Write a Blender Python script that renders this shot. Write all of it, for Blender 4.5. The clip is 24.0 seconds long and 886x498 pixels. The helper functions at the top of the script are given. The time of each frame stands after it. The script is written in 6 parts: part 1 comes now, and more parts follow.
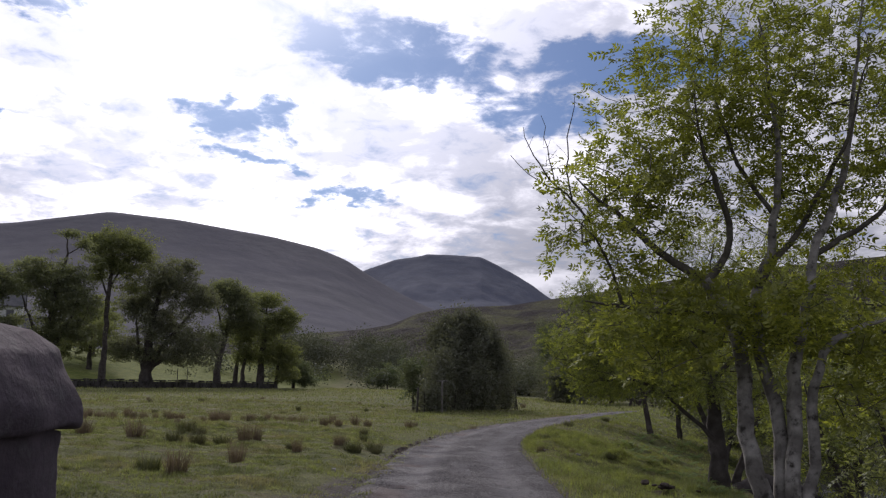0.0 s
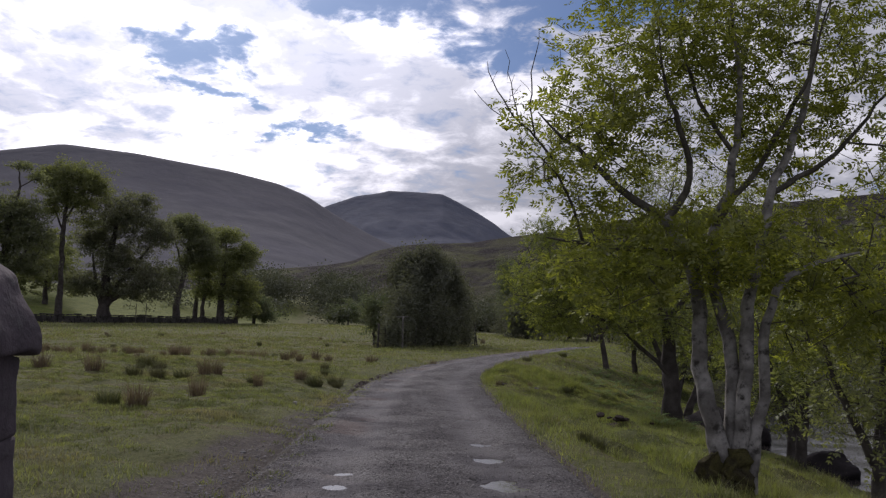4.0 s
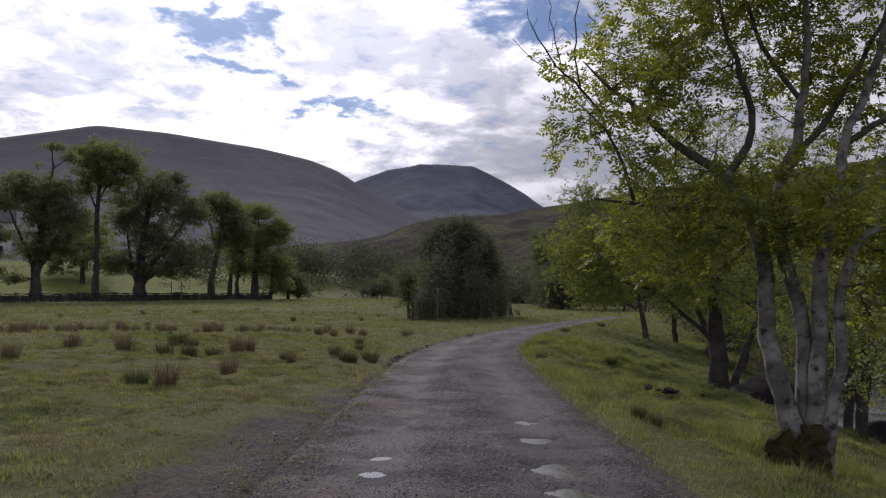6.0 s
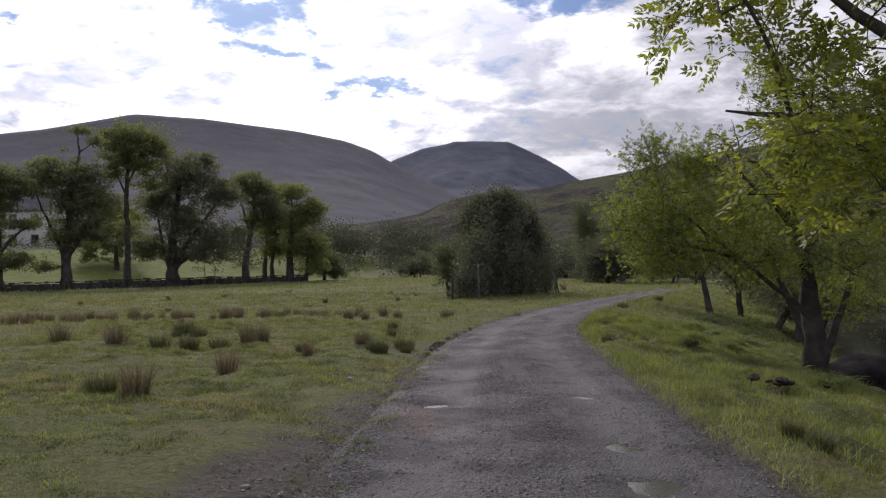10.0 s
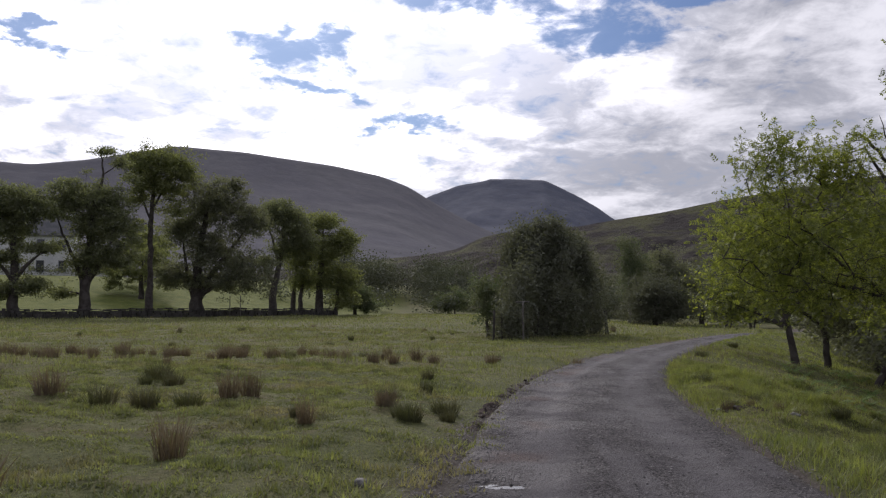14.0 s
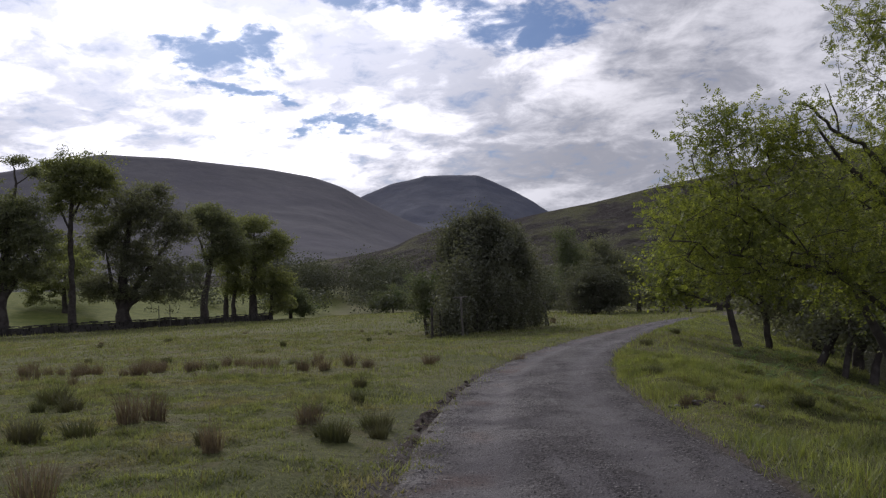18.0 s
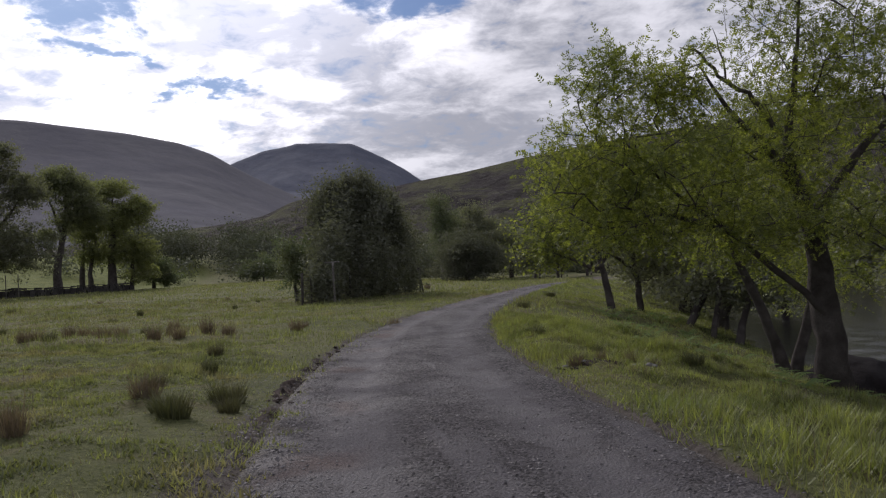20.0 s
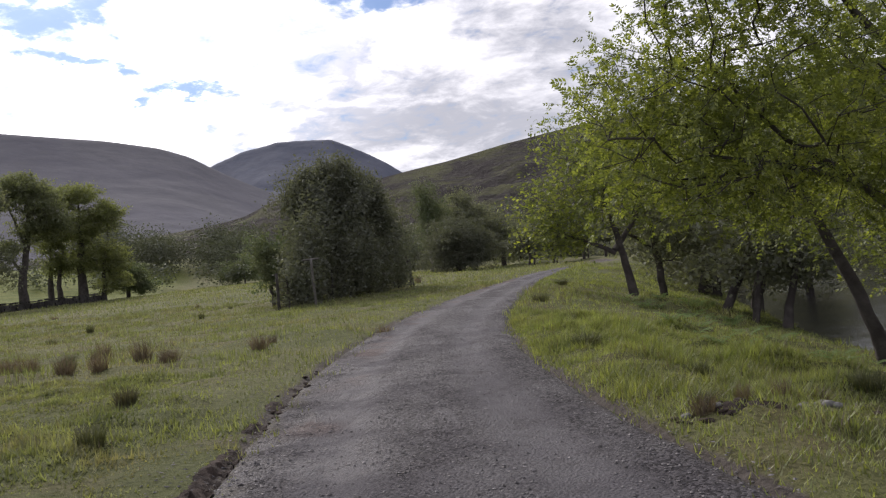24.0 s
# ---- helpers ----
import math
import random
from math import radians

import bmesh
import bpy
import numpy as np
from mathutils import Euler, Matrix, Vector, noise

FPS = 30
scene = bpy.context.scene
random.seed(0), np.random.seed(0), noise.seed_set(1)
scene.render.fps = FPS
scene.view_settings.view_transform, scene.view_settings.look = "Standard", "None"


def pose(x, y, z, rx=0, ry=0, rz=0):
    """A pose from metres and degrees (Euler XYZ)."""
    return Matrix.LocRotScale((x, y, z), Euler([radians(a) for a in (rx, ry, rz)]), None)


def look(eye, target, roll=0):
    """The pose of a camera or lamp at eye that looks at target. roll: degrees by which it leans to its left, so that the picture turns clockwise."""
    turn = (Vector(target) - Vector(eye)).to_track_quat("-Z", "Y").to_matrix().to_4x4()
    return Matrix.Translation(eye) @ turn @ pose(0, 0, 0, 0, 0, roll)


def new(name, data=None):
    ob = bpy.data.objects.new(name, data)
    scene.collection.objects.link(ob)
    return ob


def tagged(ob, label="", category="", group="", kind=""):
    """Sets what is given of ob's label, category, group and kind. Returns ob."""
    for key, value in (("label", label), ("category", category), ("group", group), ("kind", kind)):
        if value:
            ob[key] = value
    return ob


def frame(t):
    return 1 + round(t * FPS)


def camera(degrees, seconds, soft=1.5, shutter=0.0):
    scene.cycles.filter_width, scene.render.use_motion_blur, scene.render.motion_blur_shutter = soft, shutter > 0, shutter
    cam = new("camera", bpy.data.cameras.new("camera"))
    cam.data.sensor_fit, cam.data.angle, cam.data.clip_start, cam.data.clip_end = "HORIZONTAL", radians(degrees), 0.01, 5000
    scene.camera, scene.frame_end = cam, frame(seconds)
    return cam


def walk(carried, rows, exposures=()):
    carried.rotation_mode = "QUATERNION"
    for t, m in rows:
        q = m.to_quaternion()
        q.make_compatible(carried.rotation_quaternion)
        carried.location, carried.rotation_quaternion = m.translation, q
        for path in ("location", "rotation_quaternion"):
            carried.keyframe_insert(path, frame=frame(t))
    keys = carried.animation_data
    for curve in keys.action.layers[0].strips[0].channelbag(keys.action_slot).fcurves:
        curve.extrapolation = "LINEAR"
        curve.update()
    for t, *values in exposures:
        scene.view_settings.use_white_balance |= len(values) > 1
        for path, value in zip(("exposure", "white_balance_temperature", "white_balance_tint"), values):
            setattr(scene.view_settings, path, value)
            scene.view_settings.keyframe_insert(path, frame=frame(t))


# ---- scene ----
cam = camera(54.3, 24.0, 1.25)
PATH = [
    (0, (-0.082, 0.188, 1.479), (-0.08, 2.164, 1.785), 1.2),
    (0.5, (-0.079, 0.168, 1.475), (-0.075, 2.145, 1.779), 1.7),
    (1, (-0.075, 0.15, 1.471), (-0.057, 2.128, 1.765), 1.6),
    (1.5, (-0.074, 0.148, 1.468), (-0.027, 2.129, 1.743), 1.0),
    (2, (-0.074, 0.152, 1.466), (-0.006, 2.135, 1.717), 1.3),
    (2.5, (-0.076, 0.15, 1.469), (0.031, 2.135, 1.69), 1.3),
    (4.5, (-0.108, 0.229, 1.448), (-0.022, 2.222, 1.592), 1.2),
    (5, (-0.145, 0.352, 1.417), (-0.069, 2.347, 1.536), 0.3),
    (5.5, (-0.105, 0.779, 1.438), (-0.053, 2.776, 1.539), -0.7),
    (6, (-0.143, 1.03, 1.433), (-0.121, 3.027, 1.532), 0.3),
    (6.5, (-0.242, 1.259, 1.453), (-0.22, 3.255, 1.58), -1.8),
    (7, (-0.256, 1.524, 1.424), (-0.22, 3.522, 1.51), -1.8),
    (7.5, (-0.212, 1.856, 1.437), (-0.194, 3.853, 1.541), -0.7),
    (8, (-0.243, 2.309, 1.409), (-0.247, 4.308, 1.471), -1.2),
    (8.5, (-0.217, 2.776, 1.399), (-0.158, 4.774, 1.464), -2.1),
    (9, (-0.174, 3.33, 1.403), (-0.178, 5.33, 1.425), -2.4),
    (9.5, (-0.195, 3.889, 1.382), (-0.232, 5.888, 1.43), -1.8),
    (10, (-0.247, 4.546, 1.362), (-0.313, 6.544, 1.41), -1.3),
    (10.5, (-0.394, 5.113, 1.359), (-0.494, 7.108, 1.462), -1.3),
    (12.5, (-0.706, 7.647, 1.355), (-0.845, 9.64, 1.449), -2.6),
    (13, (-0.78, 8.308, 1.361), (-0.914, 10.301, 1.469), -2.3),
    (13.5, (-0.777, 8.916, 1.353), (-0.921, 10.904, 1.521), -2.4),
    (14, (-0.79, 9.537, 1.32), (-0.933, 11.527, 1.454), 0.1),
    (14.5, (-0.767, 10.152, 1.341), (-0.857, 12.145, 1.475), -1.1),
    (15, (-0.725, 10.509, 1.309), (-0.865, 12.497, 1.479), -1.1),
    (15.5, (-0.702, 10.807, 1.352), (-0.82, 12.801, 1.465), -1.0),
    (16, (-0.718, 10.913, 1.37), (-0.859, 12.903, 1.521), -2.4),
    (16.5, (-0.73, 10.885, 1.367), (-0.864, 12.872, 1.548), -2.5),
    (17, (-0.735, 10.899, 1.365), (-0.892, 12.885, 1.54), -2.4),
    (17.5, (-0.739, 10.891, 1.366), (-0.899, 12.878, 1.525), -2.5),
    (18, (-0.719, 10.943, 1.343), (-0.716, 12.939, 1.468), -2.7),
    (18.5, (-0.665, 11.032, 1.298), (-0.423, 13.016, 1.362), -0.7),
    (20.5, (-0.601, 12.979, 1.116), (-0.308, 14.957, 1.145), -3.4),
    (21, (-0.546, 13.571, 1.143), (-0.223, 15.545, 1.148), -3.5),
    (21.5, (-0.382, 14.128, 1.125), (0.022, 16.087, 1.103), -2.7),
    (22, (-0.331, 14.74, 1.089), (0.023, 16.708, 1.052), -5.0),
    (22.5, (-0.299, 15.305, 1.095), (0.055, 17.273, 1.062), -4.5),
    (23, (-0.29, 15.914, 1.106), (-0.087, 17.903, 1.056), -5.9),
    (23.5, (-0.298, 16.464, 1.131), (-0.048, 18.448, 1.106), -4.5),
    (24, (-0.208, 17.0, 1.136), (0.112, 18.974, 1.152), -6.2),
]
walk(cam, [(t, look(eye, target, roll)) for t, eye, target, roll in PATH],
     exposures=[(0, 0.04, 6280, 19), (1, -0.06, 6280, 19), (2.2, -0.17, 6280, 19), (4.5, -0.05, 6300, 19), (7, -0.02, 6330, 19), (10, 0.25, 6400, 18), (14, 0.13, 6330, 17), (17, -0.02, 6280, 17), (18, -0.10, 6280, 17), (21, 0.18, 6350, 17), (24, 0.60, 6480, 16)])

# ---------------------------------------------------------------- world, sun
SUN_AZ, SUN_EL = -16.0, 34.0


def nd(tree, kind, **sets):
    n = tree.nodes.new(kind)
    if "operation" in sets:
        n.operation = sets["operation"]
    if "use_clamp" in sets:
        n.use_clamp = sets["use_clamp"]
    if "interpolation_type" in sets:
        n.interpolation_type = sets["interpolation_type"]
    if "data_type" in sets:
        n.data_type, n.blend_type = sets["data_type"], sets["blend_type"]
    if "sky_type" in sets:
        n.sky_type, n.sun_disc = sets["sky_type"], sets["sun_disc"]
    if "feature" in sets:
        n.feature = sets["feature"]
    if "attribute_name" in sets:
        n.attribute_name = sets["attribute_name"]
    return n


def wire(tree, a, b):
    tree.links.new(a, b)


def calc(tree, op, a, b=None, clamp=False):
    n = nd(tree, "ShaderNodeMath", operation=op, use_clamp=clamp)
    for i, v in enumerate((a, b)):
        if v is None:
            continue
        if isinstance(v, (int, float)):
            n.inputs[i].default_value = v
        else:
            wire(tree, v, n.inputs[i])
    return n.outputs[0]


def ramp(tree, fac, lo, hi, a=0.0, b=1.0):
    n = nd(tree, "ShaderNodeMapRange", interpolation_type="SMOOTHSTEP")
    n.inputs["From Min"].default_value, n.inputs["From Max"].default_value = lo, hi
    n.inputs["To Min"].default_value, n.inputs["To Max"].default_value = a, b
    if isinstance(fac, (int, float)):
        n.inputs["Value"].default_value = fac
    else:
        wire(tree, fac, n.inputs["Value"])
    return n.outputs["Result"]


def blend(tree, fac, a, b, mode="MIX"):
    n = nd(tree, "ShaderNodeMix", data_type="RGBA", blend_type=mode)
    for sock, v in ((n.inputs["Factor"], fac), (n.inputs[6], a), (n.inputs[7], b)):
        if isinstance(v, (int, float)):
            sock.default_value = v
        elif isinstance(v, tuple):
            sock.default_value = (*v, 1)
        else:
            wire(tree, v, sock)
    return n.outputs[2]


def noise_of(tree, vec, scale, detail=4.0, rough=0.55, distort=0.0):
    n = nd(tree, "ShaderNodeTexNoise")
    n.inputs["Scale"].default_value, n.inputs["Detail"].default_value = scale, detail
    n.inputs["Roughness"].default_value, n.inputs["Distortion"].default_value = rough, distort
    if vec is not None:
        wire(tree, vec, n.inputs["Vector"])
    return n.outputs["Fac"]


# blue gaps in the cloud: azimuth, elevation, half width, half height, lean (degrees)
GAPS = [(-3.2, 21.2, 8.6, 2.0, -6), (5.6, 17.8, 6.2, 2.2, -4), (12.5, 20.8, 8.5, 1.7, 6), (-13.6, 16.6, 3.4, 1.2, -8),
        (-13.2, 14.2, 2.6, 0.8, -10), (-6.4, 12.3, 3.0, 0.8, -4), (-26.5, 22.0, 3.0, 1.2, 10), (-30.5, 16.5, 2.6, 0.8, -20),
        (34.0, 24.0, 9.0, 3.0, 5), (60.0, 35.0, 16.0, 6.0, 0), (120.0, 30.0, 20.0, 7.0, 10), (-80.0, 32.0, 15.0, 5.0, 0)]

world = bpy.data.worlds.new("sky")
scene.world = world
world.use_nodes = True
wt = world.node_tree
wt.nodes.clear()
w_out = nd(wt, "ShaderNodeOutputWorld")
w_bg = nd(wt, "ShaderNodeBackground")
wire(wt, w_bg.outputs[0], w_out.inputs[0])
sky = nd(wt, "ShaderNodeTexSky", sky_type="NISHITA", sun_disc=False)
sky.sun_elevation, sky.sun_rotation = radians(SUN_EL), radians(SUN_AZ)
sky_dim = blend(wt, 1.0, sky.outputs[0], (0.025, 0.036, 0.053), "MULTIPLY")
coords = nd(wt, "ShaderNodeTexCoord").outputs["Generated"]
axes = nd(wt, "ShaderNodeSeparateXYZ")
wire(wt, coords, axes.inputs[0])
dx, dy, dz = axes.outputs
# the cloud deck is a flat layer: divide by height so that it closes up towards the horizon
lift = calc(wt, "ADD", calc(wt, "MAXIMUM", dz, 0.0), 0.22)
deck = nd(wt, "ShaderNodeCombineXYZ")
wire(wt, calc(wt, "DIVIDE", dx, lift), deck.inputs[0])
wire(wt, calc(wt, "DIVIDE", dy, lift), deck.inputs[1])
deck.inputs[2].default_value = 3.7
puff = noise_of(wt, deck.outputs[0], 3.2, 9.0, 0.60, 0.35)
fine = noise_of(wt, deck.outputs[0], 10.0, 8.0, 0.62, 0.4)
broad = noise_of(wt, deck.outputs[0], 0.9, 3.0, 0.5)
az = calc(wt, "MULTIPLY", calc(wt, "ARCTAN2", dx, dy), 57.2958)
el = calc(wt, "MULTIPLY", calc(wt, "ARCSINE", dz), 57.2958)
drift = nd(wt, "ShaderNodeTexNoise")
drift.inputs["Scale"].default_value, drift.inputs["Detail"].default_value, drift.inputs["Roughness"].default_value = 7.5, 8.0, 0.62
tall = nd(wt, "ShaderNodeMapping")
tall.inputs["Scale"].default_value = (1.0, 1.0, 2.2)
wire(wt, coords, tall.inputs["Vector"])
wire(wt, tall.outputs[0], drift.inputs["Vector"])
bends = nd(wt, "ShaderNodeSeparateColor")
wire(wt, drift.outputs["Color"], bends.inputs[0])
az = calc(wt, "ADD", az, calc(wt, "MULTIPLY", calc(wt, "SUBTRACT", bends.outputs[0], 0.5), 17.0))
el = calc(wt, "ADD", el, calc(wt, "MULTIPLY", calc(wt, "SUBTRACT", bends.outputs[1], 0.5), 8.0))
gap = 0.0
for a0, e0, ra, re, lean in GAPS:
    c, s = math.cos(radians(lean)), math.sin(radians(lean))
    da, de = calc(wt, "SUBTRACT", az, a0), calc(wt, "SUBTRACT", el, e0)
    u = calc(wt, "DIVIDE", calc(wt, "ADD", calc(wt, "MULTIPLY", da, c), calc(wt, "MULTIPLY", de, s)), ra)
    v = calc(wt, "DIVIDE", calc(wt, "SUBTRACT", calc(wt, "MULTIPLY", de, c), calc(wt, "MULTIPLY", da, s)), re)
    far = calc(wt, "ADD", calc(wt, "MULTIPLY", u, u), calc(wt, "MULTIPLY", v, v))
    gap = calc(wt, "MAXIMUM", gap, calc(wt, "SUBTRACT", 2.0, calc(wt, "MULTIPLY", far, 1.5)))
# ragged edges from the cloud noise
ragged = calc(wt, "ADD", gap, calc(wt, "MULTIPLY", calc(wt, "SUBTRACT", puff, 0.52), 3.0))
ragged = calc(wt, "ADD", ragged, calc(wt, "MULTIPLY", calc(wt, "SUBTRACT", fine, 0.5), 4.0))
clear = ramp(wt, ragged, 0.15, 1.65)
sun_dot = nd(wt, "ShaderNodeVectorMath", operation="DOT_PRODUCT")
wire(wt, coords, sun_dot.inputs[0])
sun_dot.inputs[1].default_value = (math.sin(radians(SUN_AZ)) * math.cos(radians(SUN_EL)),
                                   math.cos(radians(SUN_AZ)) * math.cos(radians(SUN_EL)), math.sin(radians(SUN_EL)))
near_sun = ramp(wt, sun_dot.outputs["Value"], 0.82, 0.985)
thick = calc(wt, "ADD", calc(wt, "MULTIPLY", puff, 0.85), calc(wt, "MULTIPLY", broad, 0.45))
thick = calc(wt, "ADD", thick, calc(wt, "MULTIPLY", calc(wt, "SUBTRACT", fine, 0.5), 0.35))
shade = ramp(wt, thick, 0.46, 0.72)
away = ramp(wt, sun_dot.outputs["Value"], 0.78, 0.95)
lit = blend(wt, away, (0.75, 0.76, 0.79), (1.0, 1.0, 1.01))
cloud = blend(wt, shade, lit, (0.365, 0.38, 0.42))
glow = nd(wt, "ShaderNodeVectorMath", operation="SCALE")
wire(wt, cloud, glow.inputs[0])
wire(wt, calc(wt, "ADD", calc(wt, "MULTIPLY", near_sun, 1.7), 1.0), glow.inputs["Scale"])
cloud = glow.outputs[0]
# thin veil over the gaps near the sun
clear = calc(wt, "MULTIPLY", clear, ramp(wt, sun_dot.outputs["Value"], 0.955, 1.0, 0.95, 0.30))
low = ramp(wt, dz, -0.02, 0.03)
whole = blend(wt, clear, cloud, sky_dim)
whole = blend(wt, low, (0.10, 0.10, 0.08), whole)
wire(wt, whole, w_bg.inputs["Color"])
w_bg.inputs["Strength"].default_value = 1.0

sun = new("sun", bpy.data.lights.new("sun", "SUN"))
sun.data.energy, sun.data.angle, sun.data.color = 2.0, radians(11), (1.0, 0.93, 0.82)
sun_way = Vector(sun_dot.inputs[1].default_value)
sun.matrix_world = look(sun_way * 100, (0, 0, 0))

# ---------------------------------------------------------------- materials


def material(name, rough=0.9, spec=0.3):
    m = bpy.data.materials.new(name)
    m.use_nodes = True
    t = m.node_tree
    b = t.nodes["Principled BSDF"]
    b.inputs["Roughness"].default_value = rough
    b.inputs["Specular IOR Level"].default_value = spec
    return m, t, b


def obj_pos(t):
    return nd(t, "ShaderNodeNewGeometry").outputs["Position"]


def bump(t, b, height, strength, distance):
    n = nd(t, "ShaderNodeBump")
    n.inputs["Strength"].default_value, n.inputs["Distance"].default_value = strength, distance
    wire(t, height, n.inputs["Height"])
    wire(t, n.outputs[0], b.inputs["Normal"])


def speckled(name, c1, c2, scale, scale2, rough=0.9, bumps=0.6, depth=0.02, c3=None, spec=0.25):
    """Two colours by noise at two scales, with relief."""
    m, t, b = material(name, rough, spec)
    p = obj_pos(t)
    n1, n2 = noise_of(t, p, scale, 5), noise_of(t, p, scale2, 6, 0.65)
    col = blend(t, ramp(t, n1, 0.35, 0.65), c1, c2)
    if c3:
        col = blend(t, ramp(t, n2, 0.52, 0.72), col, c3)
    col = blend(t, ramp(t, n2, 0.25, 0.75), col, blend(t, 1.0, col, (0.62, 0.62, 0.62), "MULTIPLY"))
    wire(t, col, b.inputs["Base Color"])
    bump(t, b, n2, bumps, depth)
    return m


def leafy(name, c1, c2, c3, through_light=0.45, rough=0.55, patchy=0.9, c4=None, grain=0.0):
    """Thin leaves: each its own tint, letting light through."""
    m = bpy.data.materials.new(name)
    m.use_nodes = True
    t = m.node_tree
    t.nodes.clear()
    out = nd(t, "ShaderNodeOutputMaterial")
    g = nd(t, "ShaderNodeNewGeometry")
    rnd = g.outputs["Random Per Island"]
    patch = noise_of(t, g.outputs["Position"], patchy, 4)
    col = blend(t, rnd, c1, c2)
    col = blend(t, ramp(t, patch, 0.42, 0.66), col, c3)
    if c4:
        col = blend(t, ramp(t, noise_of(t, g.outputs["Position"], patchy * 0.35, 4, 0.6), 0.50, 0.66), col, c4)
    if grain:
        tone = ramp(t, noise_of(t, g.outputs["Position"], grain, 3, 0.6), 0.32, 0.68, 0.64, 1.42)
        shade_of = nd(t, "ShaderNodeVectorMath", operation="SCALE")
        wire(t, col, shade_of.inputs[0])
        wire(t, tone, shade_of.inputs["Scale"])
        col = shade_of.outputs[0]
    dif, tra, glo = nd(t, "ShaderNodeBsdfDiffuse"), nd(t, "ShaderNodeBsdfTranslucent"), nd(t, "ShaderNodeBsdfGlossy")
    wire(t, col, dif.inputs["Color"])
    wire(t, blend(t, 1.0, col, (1.25, 1.35, 0.75), "MULTIPLY"), tra.inputs["Color"])
    glo.inputs["Roughness"].default_value = rough
    glo.inputs["Color"].default_value = (0.8, 0.85, 0.8, 1)
    mix1, mix2 = nd(t, "ShaderNodeMixShader"), nd(t, "ShaderNodeMixShader")
    mix1.inputs[0].default_value, mix2.inputs[0].default_value = through_light, 0.045
    wire(t, dif.outputs[0], mix1.inputs[1])
    wire(t, tra.outputs[0], mix1.inputs[2])
    wire(t, mix1.outputs[0], mix2.inputs[1])
    wire(t, glo.outputs[0], mix2.inputs[2])
    wire(t, mix2.outputs[0], out.inputs[0])
    return m


LEAF_ASH = leafy("ash_leaf", (0.102, 0.120, 0.028), (0.360, 0.362, 0.070), (0.162, 0.170, 0.040), 0.55)
LEAF_ALDER = leafy("alder_leaf", (0.080, 0.100, 0.027), (0.315, 0.328, 0.072), (0.126, 0.146, 0.038), 0.54)
# dark, sycamore and willow leaves have the grey lift of haze put in
LEAF_DARK = leafy("dark_leaf", (0.120, 0.121, 0.096), (0.190, 0.196, 0.130), (0.142, 0.142, 0.114), 0.52)
LEAF_OAK = leafy("sycamore_leaf", (0.128, 0.136, 0.092), (0.208, 0.220, 0.118), (0.154, 0.160, 0.104), 0.54)
LEAF_LIME = leafy("lime_leaf", (0.138, 0.150, 0.068), (0.228, 0.236, 0.104), (0.160, 0.168, 0.080), 0.55)
LEAF_WILLOW = leafy("willow_leaf", (0.104, 0.107, 0.082), (0.140, 0.144, 0.100), (0.112, 0.112, 0.088), 0.36)
LEAF_PALE = leafy("pale_leaf", (0.12, 0.14, 0.075), (0.19, 0.20, 0.12), (0.10, 0.13, 0.06), 0.3)
LEAF_WOOD = leafy("wood_leaf", (0.080, 0.086, 0.062), (0.104, 0.112, 0.074), (0.088, 0.090, 0.068), 0.25, 0.55, 0.12)
GRASS = leafy("grass_blade", (0.144, 0.158, 0.060), (0.252, 0.256, 0.104), (0.120, 0.134, 0.052), 0.44, 0.55, 1.1, (0.226, 0.198, 0.108), 4.0)
GRASS_LUSH = leafy("lush_blade", (0.150, 0.172, 0.048), (0.278, 0.288, 0.092), (0.128, 0.150, 0.044), 0.47, 0.55, 1.0, (0.202, 0.198, 0.070), 3.6)
GRASS_DRY = leafy("dry_grass", (0.105, 0.072, 0.058), (0.200, 0.150, 0.112), (0.105, 0.076, 0.062), 0.30)
RUSH = leafy("rush_stem", (0.060, 0.066, 0.030), (0.115, 0.116, 0.052), (0.090, 0.078, 0.048), 0.28)
FERN = leafy("fern_frond", (0.10, 0.17, 0.04), (0.17, 0.23, 0.08), (0.12, 0.18, 0.05), 0.5)
BARK_ASH = speckled("ash_bark", (0.150, 0.140, 0.131), (0.33, 0.316, 0.30), 4.0, 9, 0.9, 0.9, 0.03, (0.058, 0.052, 0.046))
# this bark is lightened to stand in for glare over dark trunks
BARK_DARK = speckled("dark_bark", (0.068, 0.058, 0.055), (0.120, 0.106, 0.100), 3.0, 24, 0.95, 0.9, 0.03)
BARK_TWIG = speckled("twig_bark", (0.07, 0.063, 0.052), (0.13, 0.12, 0.10), 6.0, 40, 0.9, 0.4, 0.01)
POST_OLD = speckled("dark_post", (0.045, 0.04, 0.036), (0.085, 0.078, 0.07), 5.0, 30, 0.95, 0.5, 0.01)
MOSS = speckled("moss", (0.040, 0.034, 0.020), (0.085, 0.078, 0.026), 5.0, 45, 1.0, 1.0, 0.03, (0.05, 0.035, 0.025))
STONE = speckled("gatepost_stone", (0.060, 0.047, 0.060), (0.104, 0.085, 0.100), 4.0, 17, 0.9, 0.7, 0.02, (0.15, 0.138, 0.147))
WALLSTONE = speckled("field_stone", (0.045, 0.040, 0.040), (0.095, 0.088, 0.085), 1.2, 9, 0.95, 0.7, 0.04, (0.06, 0.07, 0.03))
BOULDER = speckled("wet_boulder", (0.020, 0.016, 0.018), (0.036, 0.031, 0.033), 1.6, 14, 1.0, 0.8, 0.03)
PEBBLE, _t, _b = material("gravel_stone", 0.66, 0.35)
_r = nd(_t, "ShaderNodeNewGeometry").outputs["Random Per Island"]
_c = blend(_t, _r, (0.018, 0.016, 0.019), (0.205, 0.193, 0.200))
